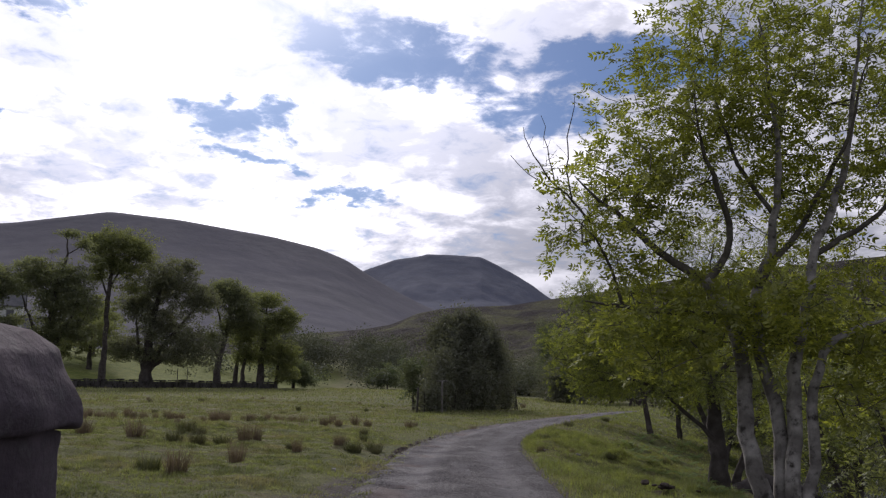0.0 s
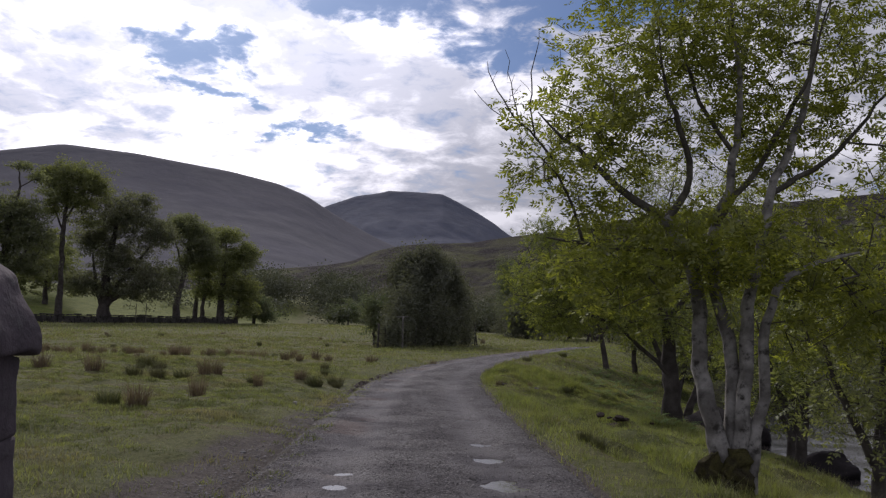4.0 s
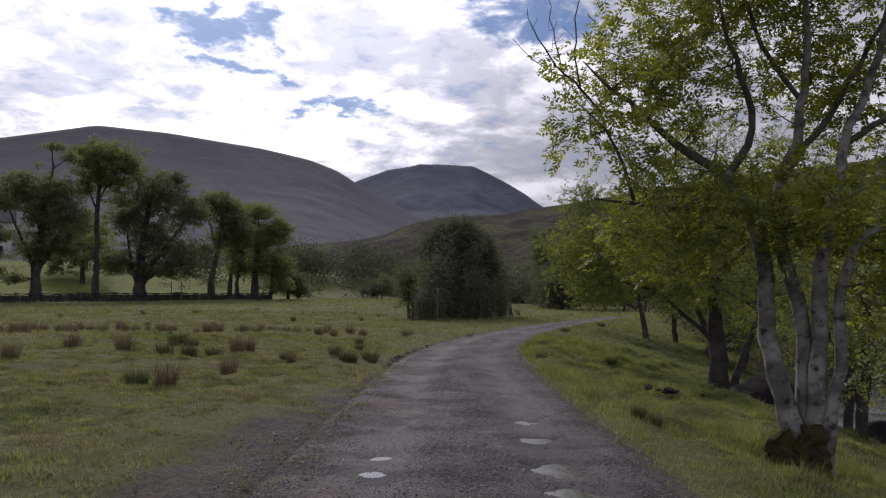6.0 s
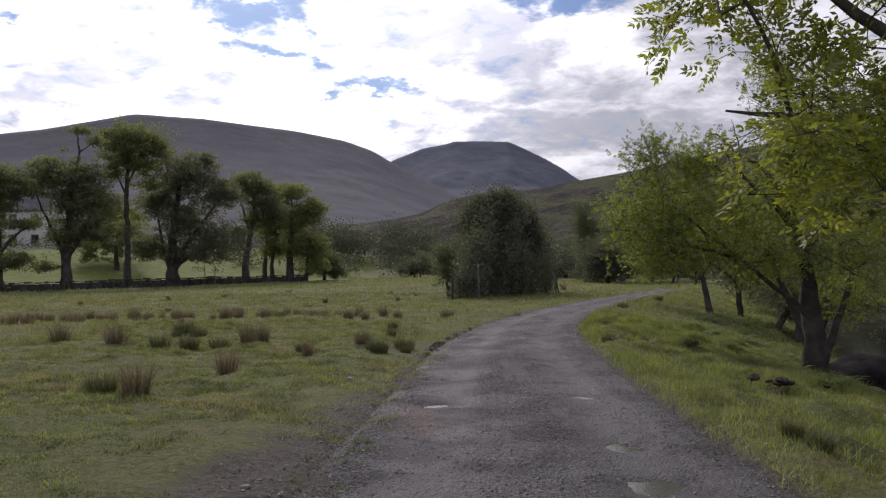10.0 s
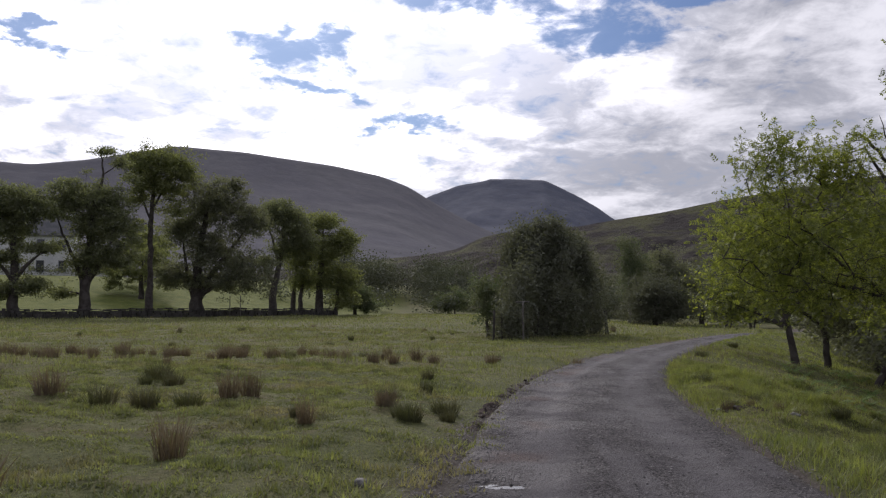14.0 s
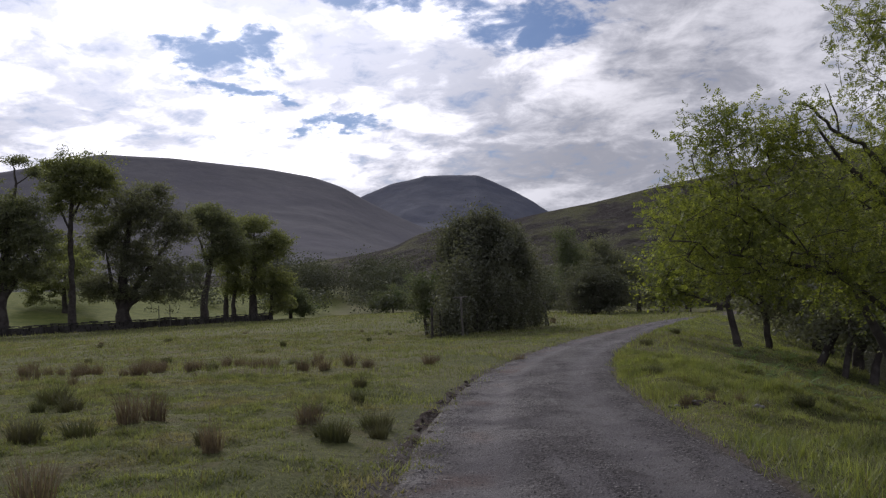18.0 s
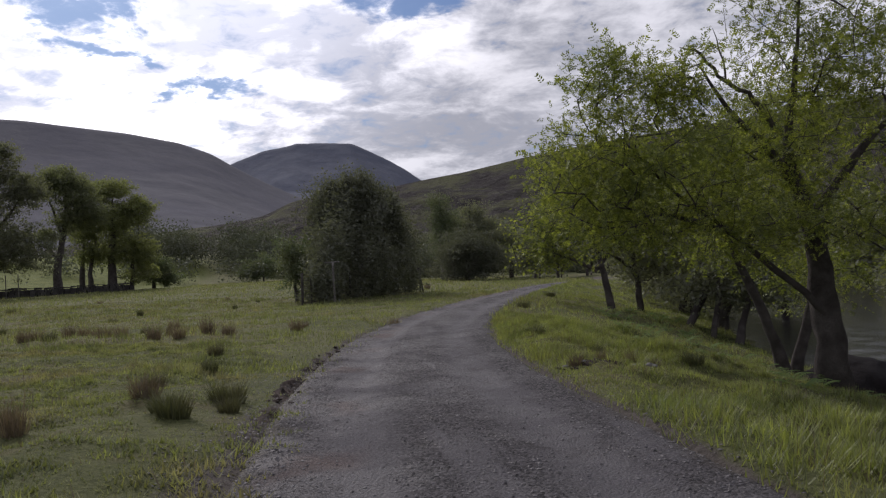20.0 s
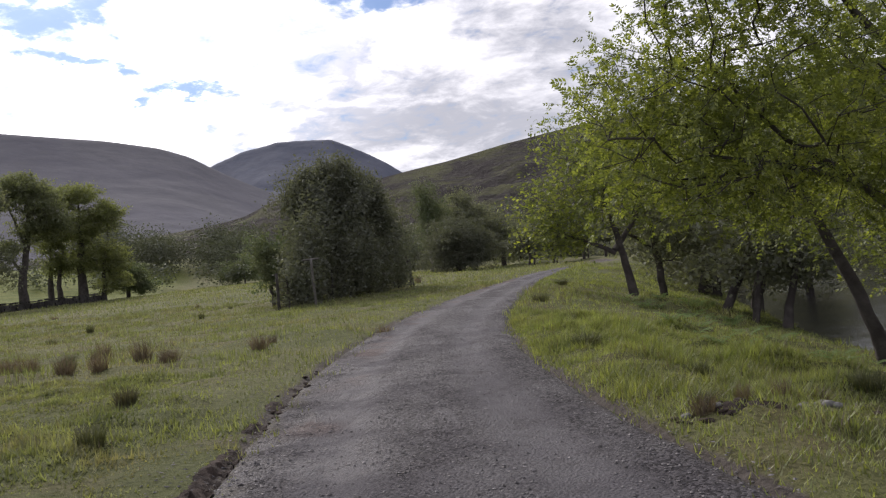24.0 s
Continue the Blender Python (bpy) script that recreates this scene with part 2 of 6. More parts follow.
wire(_t, blend(_t, ramp(_t, noise_of(_t, obj_pos(_t), 60, 4), 0.3, 0.7), _c, blend(_t, 1.0, _c, (0.7, 0.68, 0.68), "MULTIPLY")), _b.inputs["Base Color"])
VERGE_STONE = speckled("verge_stone", (0.15, 0.142, 0.138), (0.28, 0.27, 0.26), 20, 60, 0.85, 0.3, 0.006)
SOIL = speckled("bare_soil", (0.038, 0.028, 0.025), (0.085, 0.064, 0.054), 5.0, 40, 1.0, 1.0, 0.03)
POST = speckled("weathered_post", (0.13, 0.12, 0.11), (0.22, 0.205, 0.19), 5.0, 30, 0.9, 0.5, 0.01)
WIRE = speckled("rusty_wire", (0.06, 0.045, 0.04), (0.10, 0.08, 0.07), 9.0, 30, 0.7, 0.1, 0.002)
RENDER = speckled("white_harling", (0.62, 0.63, 0.64), (0.72, 0.72, 0.71), 0.6, 8, 0.9, 0.3, 0.01)
SLATE = speckled("roof_slate", (0.09, 0.092, 0.10), (0.14, 0.14, 0.15), 1.0, 9, 0.6, 0.4, 0.02)


def ground_material():
    m, t, b = material("grassland", 0.95, 0.15)
    p = obj_pos(t)
    big, mid, small = noise_of(t, p, 0.12, 4), noise_of(t, p, 0.9, 5, 0.6), noise_of(t, p, 14.0, 6, 0.7)
    col = blend(t, ramp(t, big, 0.38, 0.64), (0.098, 0.108, 0.040), (0.140, 0.140, 0.062))
    col = blend(t, ramp(t, mid, 0.48, 0.70), col, (0.124, 0.110, 0.056))
    col = blend(t, ramp(t, small, 0.40, 0.72), col, blend(t, 1.0, col, (0.45, 0.48, 0.42), "MULTIPLY"))
    mown = nd(t, "ShaderNodeAttribute", attribute_name="mown").outputs["Fac"]
    col = blend(t, mown, col, blend(t, ramp(t, mid, 0.3, 0.7), (0.084, 0.108, 0.022), (0.140, 0.156, 0.038)))
    bare = nd(t, "ShaderNodeAttribute", attribute_name="bare").outputs["Fac"]
    bare = ramp(t, calc(t, "ADD", bare, calc(t, "MULTIPLY", calc(t, "SUBTRACT", mid, 0.5), 0.9)), 0.35, 0.62)
    dirt = blend(t, ramp(t, small, 0.3, 0.7), (0.050, 0.042, 0.037), (0.112, 0.098, 0.088))
    col = blend(t, bare, col, dirt)
    wire(t, col, b.inputs["Base Color"])
    bump(t, b, calc(t, "ADD", small, calc(t, "MULTIPLY", mid, 2.0)), 0.9, 0.06)
    return m


def road_material():
    m, t, b = material("gravel_track", 0.85, 0.22)
    p = obj_pos(t)
    lat = nd(t, "ShaderNodeAttribute", attribute_name="lateral").outputs["Fac"]
    mid, patch = noise_of(t, p, 1.1, 6, 0.62), noise_of(t, p, 0.35, 4)
    grit = nd(t, "ShaderNodeTexVoronoi", feature="F1")
    grit.inputs["Scale"].default_value = 46.0
    wire(t, p, grit.inputs["Vector"])
    small = noise_of(t, p, 60.0, 4, 0.7)
    # packed wheel lines lie near 0.45 of the half width either side
    rut = ramp(t, calc(t, "ABSOLUTE", calc(t, "SUBTRACT", calc(t, "ABSOLUTE", lat), 0.46)), 0.06, 0.30, 1.0, 0.0)
    loose = blend(t, ramp(t, grit.outputs["Color"], 0.2, 0.8), (0.014, 0.012, 0.015), (0.104, 0.096, 0.104))
    packed = blend(t, ramp(t, small, 0.3, 0.7), (0.076, 0.071, 0.079), (0.138, 0.131, 0.142))
    along = nd(t, "ShaderNodeVectorMath", operation="MULTIPLY")
    wire(t, p, along.inputs[0])
    along.inputs[1].default_value = (2.4, 0.30, 1.0)
    streak = noise_of(t, along.outputs[0], 1.0, 5, 0.6)
    rut = calc(t, "MULTIPLY", rut, ramp(t, mid, 0.26, 0.50))
    rut = calc(t, "MAXIMUM", rut, ramp(t, streak, 0.50, 0.62, 0.0, 0.85))
    rut = calc(t, "MAXIMUM", rut, calc(t, "MULTIPLY", ramp(t, patch, 0.54, 0.66), 0.6))
    col = blend(t, rut, loose, packed)
    col = blend(t, ramp(t, noise_of(t, p, 2.6, 5, 0.6), 0.55, 0.75), col, blend(t, 1.0, col, (0.55, 0.53, 0.52), "MULTIPLY"))
    edge = calc(t, "ADD", calc(t, "ABSOLUTE", lat), calc(t, "MULTIPLY", calc(t, "SUBTRACT", mid, 0.5), 0.5))
    edge = calc(t, "ADD", edge, ramp(t, lat, -1.0, -0.7, 0.14, 0.0))
    col = blend(t, ramp(t, edge, 0.86, 1.06), col, blend(t, ramp(t, small, 0.35, 0.65), (0.045, 0.038, 0.030), (0.085, 0.075, 0.062)))
    # a washed-out brown streak along the field side
    wash = calc(t, "MULTIPLY", ramp(t, calc(t, "ABSOLUTE", calc(t, "ADD", lat, 0.62)), 0.05, 0.28, 1.0, 0.0), ramp(t, noise_of(t, p, 0.5, 4), 0.48, 0.62))
    col = blend(t, calc(t, "MULTIPLY", wash, 0.85), col, blend(t, ramp(t, small, 0.35, 0.65), (0.070, 0.050, 0.048), (0.150, 0.112, 0.104)))
    wire(t, col, b.inputs["Base Color"])
    wire(t, ramp(t, mid, 0.40, 0.62, 0.68, 0.95), b.inputs["Roughness"])
    h = calc(t, "ADD", calc(t, "MULTIPLY", grit.outputs["Distance"], -0.8), calc(t, "MULTIPLY", mid, 1.0))
    h = calc(t, "ADD", h, calc(t, "MULTIPLY", small, 0.9))
    bump(t, b, h, 1.0, 0.028)
    return m


def water_material(name, tint, rough, ripple, scale):
    m, t, b = material(name, rough, 0.5)
    b.inputs["Base Color"].default_value = (*tint, 1)
    b.inputs["IOR"].default_value = 1.33
    p = obj_pos(t)
    if ripple:
        stretch = nd(t, "ShaderNodeMapping")
        stretch.inputs["Scale"].default_value = (1.0, 0.45, 1.0)
        wire(t, p, stretch.inputs["Vector"])
        bump(t, b, noise_of(t, stretch.outputs[0], scale, 6, 0.65), ripple, 0.03)
    return m


def hill_material(name, heath, grass, rock, scale, split, relief=0.10):
    m, t, b = material(name, 1.0, 0.1)
    p = obj_pos(t)
    n1, n2 = noise_of(t, p, scale, 6, 0.6, 0.6), noise_of(t, p, scale * 7, 7, 0.65)
    col = blend(t, ramp(t, n1, split - 0.10, split + 0.10), heath, grass)
    col = blend(t, ramp(t, n2, 0.54, 0.68), col, rock)
    col = blend(t, ramp(t, n2, 0.25, 0.75), col, blend(t, 1.0, col, (0.8, 0.8, 0.82), "MULTIPLY"))
    wire(t, col, b.inputs["Base Color"])
    bump(t, b, n2, relief, 0.25 / scale)
    return m


M_GROUND, M_ROAD = ground_material(), road_material()
M_RIVER = water_material("river_water", (0.020, 0.018, 0.019), 0.14, 0.38, 2.4)
M_PUDDLE = water_material("puddle_water", (0.060, 0.055, 0.048), 0.06, 0.10, 9.0)
# blue-grey of distance haze is mixed into both mountain colours
M_MOUNT = hill_material("hazed_heather_mountain", (0.084, 0.085, 0.108), (0.096, 0.097, 0.116), (0.092, 0.094, 0.113), 0.004, 0.52, 0.10)
M_PEAK = hill_material("hazed_far_peak", (0.090, 0.100, 0.138), (0.100, 0.110, 0.146), (0.098, 0.108, 0.142), 0.003, 0.5, 0.12)
M_MOOR = hill_material("moor_hill", (0.052, 0.046, 0.046), (0.108, 0.112, 0.056), (0.098, 0.090, 0.082), 0.042, 0.53, 0.9)

# ---------------------------------------------------------------- mesh tools


def mesh_of(name, verts, faces, mat, smooth=False):
    """A mesh from an array of points and an array of triangles or quads (or a list of both)."""
    me = bpy.data.meshes.new(name)
    verts = np.asarray(verts, dtype=np.float32)
    groups = faces if isinstance(faces, list) else [faces]
    groups = [np.asarray(g, dtype=np.int32) for g in groups if len(g)]
    me.vertices.add(len(verts))
    me.vertices.foreach_set("co", verts.ravel())
    loops = np.concatenate([g.ravel() for g in groups])
    sizes = np.concatenate([np.full(len(g), g.shape[1], dtype=np.int32) for g in groups])
    starts = np.concatenate([[0], np.cumsum(sizes)[:-1]]).astype(np.int32)
    me.loops.add(len(loops))
    me.loops.foreach_set("vertex_index", loops)
    me.polygons.add(len(sizes))
    me.polygons.foreach_set("loop_start", starts)
    me.polygons.foreach_set("use_smooth", np.full(len(sizes), smooth))
    me.update(calc_edges=True)
    me.materials.append(mat)
    return me


def solid(name, verts, faces, mat, parent=None, label="", smooth=False):
    ob = new(name, mesh_of(name, verts, faces, mat, smooth))
    if parent:
        ob.parent = parent
    if label:
        ob["label"] = label
    return ob


def part(name, bm, mat, parent, label="", smooth=False):
    me = bpy.data.meshes.new(name)
    for f in bm.faces:
        f.smooth = smooth
    bm.to_mesh(me)
    bm.free()
    me.materials.append(mat)
    ob = new(name, me)
    if parent:
        ob.parent = parent
    if label:
        ob["label"] = label
    return ob


def thing(name, at, label, category, group="", kind=""):
    ob = new(name)
    ob.location = at
    return tagged(ob, label, category, group, kind)


def fbm(x, y, scale, seed=0.0, octaves=4, gain=0.5):
    """Cheap smooth noise over arrays, about -1 to 1."""
    out, amp, f = np.zeros_like(np.asarray(x, dtype=float)), 1.0, 1.0 / scale
    tot = 0.0
    for o in range(octaves):
        a = seed * 1.7 + o * 2.39
        u, v = x * f * math.cos(a) - y * f * math.sin(a), x * f * math.sin(a) + y * f * math.cos(a)
        out = out + amp * (np.sin(u * 2.1 + 1.3 * np.sin(v * 1.7 + seed)) * np.cos(v * 1.9 + 1.1 * np.sin(u * 1.3 + o + seed * 2)))
        tot += amp
        amp, f = amp * gain, f * 2.03
    return out / tot


def smooth01(v):
    v = np.clip(v, 0, 1)
    return v * v * (3 - 2 * v)


# ---------------------------------------------------------------- the lie of the land
# centre and half width of the track, by distance along the glen
TRACK_Y = np.array([-40, -5, 2.5, 6.5, 12, 20, 26, 31, 36.5, 43.5, 52.5, 64, 74, 84])
TRACK_X = np.array([-0.6, 0.10, 0.15, 0.10, 0.2, 0.4, 0.75, 1.55, 2.85, 5.1, 8.35, 13.3, 18.5, 24.5])
TRACK_W = np.array([1.7, 0.98, 0.98, 1.75, 1.75, 1.65, 1.55, 1.5, 1.45, 1.45, 1.2, 1.1, 1.1, 1.1])
TRACK_Z = np.array([0.2, 0.14, -0.03, -0.11, -0.24, -0.25, -0.28, -0.30, -0.31, -0.32, -0.34, -0.36, -0.5, -0.7])


def track_x(y):
    return sum(np.interp(y + d, TRACK_Y, TRACK_X) for d in (-3, -1.5, 0, 1.5, 3)) / 5


def track_w(y):
    return np.interp(y, TRACK_Y, TRACK_W)


def track_z(y):
    return sum(np.interp(y + d, TRACK_Y, TRACK_Z) for d in (-4, -2, 0, 2, 4)) / 5


BANK_U = np.array([0, 0.5, 1.6, 3.0, 4.3, 5.7, 6.8, 8.6, 9.6, 11, 21, 23.5, 27, 40, 120, 600, 5000])
BANK_Z = np.array([0.03, 0.04, -0.20, -0.42, -0.72, -1.15, -1.45, -2.02, -2.5, -3.0, -3.0, -2.3, -1.3, 0.0, 5.0, 20.0, 20.0])


def field_rise(x, y):
    """How far the meadow lies above the track, on its far side from the river."""
    left = track_x(y) - track_w(y) - x
    up = 0.95 * smooth01((np.hypot(x * 0.8, y) - 28) / 75) * smooth01((left - 3) / 24)
    lawn = 5.2 * smooth01(((-x - 20) * 0.80 + (y - 90) * 0.58 - 16) / 40) * smooth01((y - 70) / 30)
    near = 1 - 0.9 * smooth01((y - 28) / 20)
    return 0.10 * near + 0.13 * smooth01((left - 2) / 6) * near + up * smooth01((y - 50) / 25 + (left - 12) / 12) + lawn + 0.55 * smooth01((y - 105) / 70) * smooth01((-x + 5) / 40)


def land(x, y):
    """Height of the ground."""
    x, y = np.asarray(x, dtype=float), np.asarray(y, dtype=float)
    cx, w = track_x(y), track_w(y)
    right, left = x - cx - w, cx - w - x
    z0 = track_z(y)
    zr = z0 + np.interp(np.maximum(right, 0), BANK_U, BANK_Z)
    far = smooth01((y - 62) / 22)
    # beyond the bend the bank fades into level meadow by the road
    zr = zr * (1 - far) + far * (z0 + np.interp(np.maximum(right - 6, 0), BANK_U, BANK_Z))
    zl = z0 + field_rise(x, y) * smooth01(left / 1.6)
    z = np.where(right > 0, zr, np.where(left > 0, zl, z0))
    rough = smooth01(np.minimum(np.maximum(right, left), 3) / 1.0)
    z = z + rough * (0.042 * fbm(x, y, 0.55, 4.0, 3) + 0.088 * fbm(x, y, 1.3, 1.0) + 0.06 * fbm(x, y, 4.2, 2.0, 3)) * (1 + 1.1 * (right > 0))
    z = z + 0.6 * smooth01((np.hypot(x, y) - 60) / 300) * fbm(x, y, 40, 3.0)
    under = smooth01((w + 0.10 - np.abs(x - cx)) / 0.25)
    return z - 0.10 * under


def one(x, y):
    return float(land(np.array([x]), np.array([y]))[0])


def axis_steps(lo, hi, fine_lo, fine_hi, step, growth):
    mid = list(np.arange(fine_lo, fine_hi, step))
    a, s = fine_hi, step
    up = []
    while a < hi:
        up.append(a)
        s *= growth
        a += s
    a, s = fine_lo, step
    dn = []
    while a > lo:
        s *= growth
        a -= s
        dn.append(a)
    return np.array(dn[::-1] + mid + up)


def sheet(xs, ys, height):
    X, Y = np.meshgrid(xs, ys)
    Z = height(X, Y)
    v = np.stack([X, Y, Z], -1).reshape(-1, 3)
    i = np.arange(len(ys) * len(xs)).reshape(len(ys), len(xs))
    q = np.stack([i[:-1, :-1], i[:-1, 1:], i[1:, 1:], i[1:, :-1]], -1).reshape(-1, 4)
    return v, q, X, Y


# ---------------------------------------------------------------- ground, road, river
gx = axis_steps(-4600, 4600, -8, 10, 0.18, 1.07)
gy = axis_steps(-4600, 4600, 4, 32, 0.21, 1.06)
gv, gq, GX, GY = sheet(gx, gy, land)
ground = tagged(solid("ground", gv, gq, M_GROUND, smooth=True), "rough green and straw-coloured meadow turf", "ground", kind="structure")
edge = np.abs(GX - track_x(GY)) - track_w(GY)
side = np.where(GX < track_x(GY), 0.26 + 0.95 * smooth01((22 - GY) / 6) + 0.4 * fbm(GX, GY, 1.7, 33.0, 3), 0.12)
side = np.maximum(side, 0.10)
bare = np.clip(1.0 - edge / side, 0, 1) * 0.75 + 0.25 * (edge < 0)
worn = np.exp(-(((GX + 2.2) / 1.0) ** 2 + ((GY - 9.0) / 3.2) ** 2)) * 0.45
bare = np.where(GY < 95, np.clip(bare + worn, 0, 1), 0)
wall_y = np.interp(GX, [-120, -56, -42.5, -38, -34.5, -31.5, -26, -20.5, -12], [40, 70.5, 79, 83, 89.5, 94, 102, 109.5, 125])
mown = smooth01((GY - wall_y) / 1.5) * smooth01((-GX - 14) / 6) * smooth01((175 - GY) / 20)
att = ground.data.attributes.new("mown", "FLOAT", "POINT")
att.data.foreach_set("value", mown.astype(np.float32).ravel())
att = ground.data.attributes.new("bare", "FLOAT", "POINT")
att.data.foreach_set("value", bare.astype(np.float32).ravel())

# potholes: x, y, half width, half length, depth
HOLES = [(1.11, 12.25, 0.27, 0.29, 0.060), (1.07, 10.8, 0.28, 0.30, 0.060), (1.03, 9.05, 0.34, 0.36, 0.060), (1.07, 15.3, 0.27, 0.26, 0.050), (-0.65, 9.63, 0.19, 0.20, 0.050),
         (-0.73, 14.8, 0.23, 0.24, 0.048), (-0.50, 7.58, 0.21, 0.17, 0.050), (-0.85, 17.35, 0.20, 0.20, 0.045), (0.95, 7.95, 0.27, 0.26, 0.040), (-0.62, 8.6, 0.15, 0.14, 0.022)]


def road_top(x, y):
    u = (x - track_x(y)) / track_w(y)
    z = track_z(y) + 0.035 * (1 - u * u) - 0.030 * np.exp(-((np.abs(u) - 0.46) / 0.16) ** 2)
    z = z + 0.006 * fbm(x, y, 0.6, 5.0, 3) + 0.016 * fbm(x, y, 1.9, 6.0, 3)
    # washed and broken surface along the field side
    wash = np.exp(-((u + 0.68) / 0.22) ** 2) * smooth01((y - 18) / 5) * smooth01((40 - y) / 8)
    z = z + wash * (0.036 * fbm(x, y, 0.34, 15.0, 4, 0.6) - 0.015)
    z = z + 0.0035 * fbm(x, y, 0.16, 16.0, 3)
    for hx, hy, rx, ry, d in HOLES:
        r = ((x - hx) / rx) ** 2 + ((y - hy) / ry) ** 2 + 0.75 * fbm(x, y, 0.26, hx * 3 + hy, 3, 0.55)
        z = z - d * np.exp(-np.maximum(r, 0) ** 1.3 * 0.9) + 0.030 * fbm(x, y, 0.24, hy, 3, 0.6) * np.exp(-((r - 0.7) / 0.6) ** 2)
    return z - 0.07 * smooth01((np.abs(u) - 0.90) / 0.14)


rv = np.concatenate([np.arange(-30, 3.5, 0.5), np.arange(3.5, 30, 0.07), np.arange(30, 84, 0.3)])
ru = np.linspace(-1, 1, 61)
RU, RY = np.meshgrid(ru, rv)
wob = 1 + np.where(RU < 0, 0.13, 0.06) * fbm(RY, np.sign(RU) * 4, 0.55, 7.0, 4) + 0.06 * fbm(RY, np.sign(RU) * 9, 2.4, 8.0, 3)
RX = track_x(RY) + RU * (track_w(RY) + 0.06) * wob
RZ = road_top(RX, RY)
ri = np.arange(RX.size).reshape(RX.shape)
road = solid("road", np.stack([RX, RY, RZ], -1).reshape(-1, 3),
             np.stack([ri[:-1, :-1], ri[:-1, 1:], ri[1:, 1:], ri[1:, :-1]], -1).reshape(-1, 4), M_ROAD, smooth=True)
tagged(road, "wet grey gravel farm track with potholes", "road", kind="structure")
att = road.data.attributes.new("lateral", "FLOAT", "POINT")
att.data.foreach_set("value", RU.astype(np.float32).ravel())

rng = np.random.default_rng(3)
for hx, hy, rx, ry, d in HOLES:
    k = 40
    a = np.linspace(0, 2 * math.pi, k, endpoint=False)
    gu, gw = np.meshgrid(np.linspace(-0.8, 0.8, 17), np.linspace(-0.8, 0.8, 17))
    floor_z = road_top(hx + gu * rx, hy + gw * ry)
    level = float(floor_z.min() + 0.50 * (np.percentile(floor_z, 90) - floor_z.min()))
    r = 1.15
    v = np.stack([hx + r * rx * np.cos(a), hy + r * ry * np.sin(a), np.full(k, level)], -1)
    v = np.concatenate([v, [[hx, hy, level]]])
    f = np.array([[i, (i + 1) % k, k] for i in range(k)])
    tagged(solid("puddle", v, f, M_PUDDLE), "shallow muddy rain puddle in a pothole of the track", "puddle", "puddles in the track")

# river: a ribbon of water beside the bank
wy = np.concatenate([np.arange(-60, 10, 4.0), np.arange(10, 75, 0.5), np.arange(75, 160, 4.0)])
wu = np.linspace(8.2, 25, 40)
WU, WY = np.meshgrid(wu, wy)
WX = track_x(WY) + track_w(WY) + WU + 6 * smooth01((WY - 62) / 22)
WZ = -2.72 - 0.2 * smooth01((WY - 50) / 80) + 0.025 * fbm(WX, WY, 1.2, 4.0)
wi = np.arange(WX.size).reshape(WX.shape)
river = solid("river", np.stack([WX, WY, WZ], -1).reshape(-1, 3),
              np.stack([wi[:-1, :-1], wi[:-1, 1:], wi[1:, 1:], wi[1:, :-1]], -1).reshape(-1, 4), M_RIVER, smooth=True)
tagged(river, "dark rippling river below the wooded bank", "river", kind="structure")


# ---------------------------------------------------------------- hills
def polar_hill(name, ridge, r0, r1, r2, base, mat, label, rough, seed, nr=70, da=0.25, power=1.0, crag=0.06):
    """A hill seen as a skyline: ridge holds (azimuth, elevation) in degrees from the start of the walk; its foot lies at r0, its crest at r1."""
    azs = np.arange(ridge[0][0], ridge[-1][0] + 0.01, da)
    e = np.interp(azs, [p[0] for p in ridge], [p[1] for p in ridge])
    k = np.hanning(7) / np.hanning(7).sum()
    e = np.convolve(np.pad(e, 3, mode="edge"), k, mode="valid")
    top = r1 * np.tan(np.radians(e)) + 1.4
    rs = np.concatenate([np.linspace(r0, r1, nr), np.linspace(r1, r2, nr // 3)[1:]])
    A, Rr = np.meshgrid(np.radians(azs), rs)
    T = np.broadcast_to(top, A.shape)
    up = np.clip((Rr - r0) / (r1 - r0), 0, 1)
    rise = up ** 0.85 * (1 - 0.12 * np.sin(up * math.pi))
    prof = np.where(Rr <= r1, rise ** power * Rr / r1, 1 - 0.5 * smooth01((Rr - r1) / (r2 - r1)))
    X, Y = Rr * np.sin(A), Rr * np.cos(A)
    Z = base + (T - base) * prof
    Z = Z + rough * fbm(X, Y, r1 * 0.05, seed, 6, 0.55) * np.clip(up * 2.2, 0, 1) * np.clip((1 - up) * 4, crag, 1)
    i = np.arange(X.size).reshape(X.shape)
    q = np.stack([i[:-1, :-1], i[:-1, 1:], i[1:, 1:], i[1:, :-1]], -1).reshape(-1, 4)
    return tagged(solid(name, np.stack([X, Y, Z], -1).reshape(-1, 3), q, mat, smooth=True), label, "hill", kind="structure")


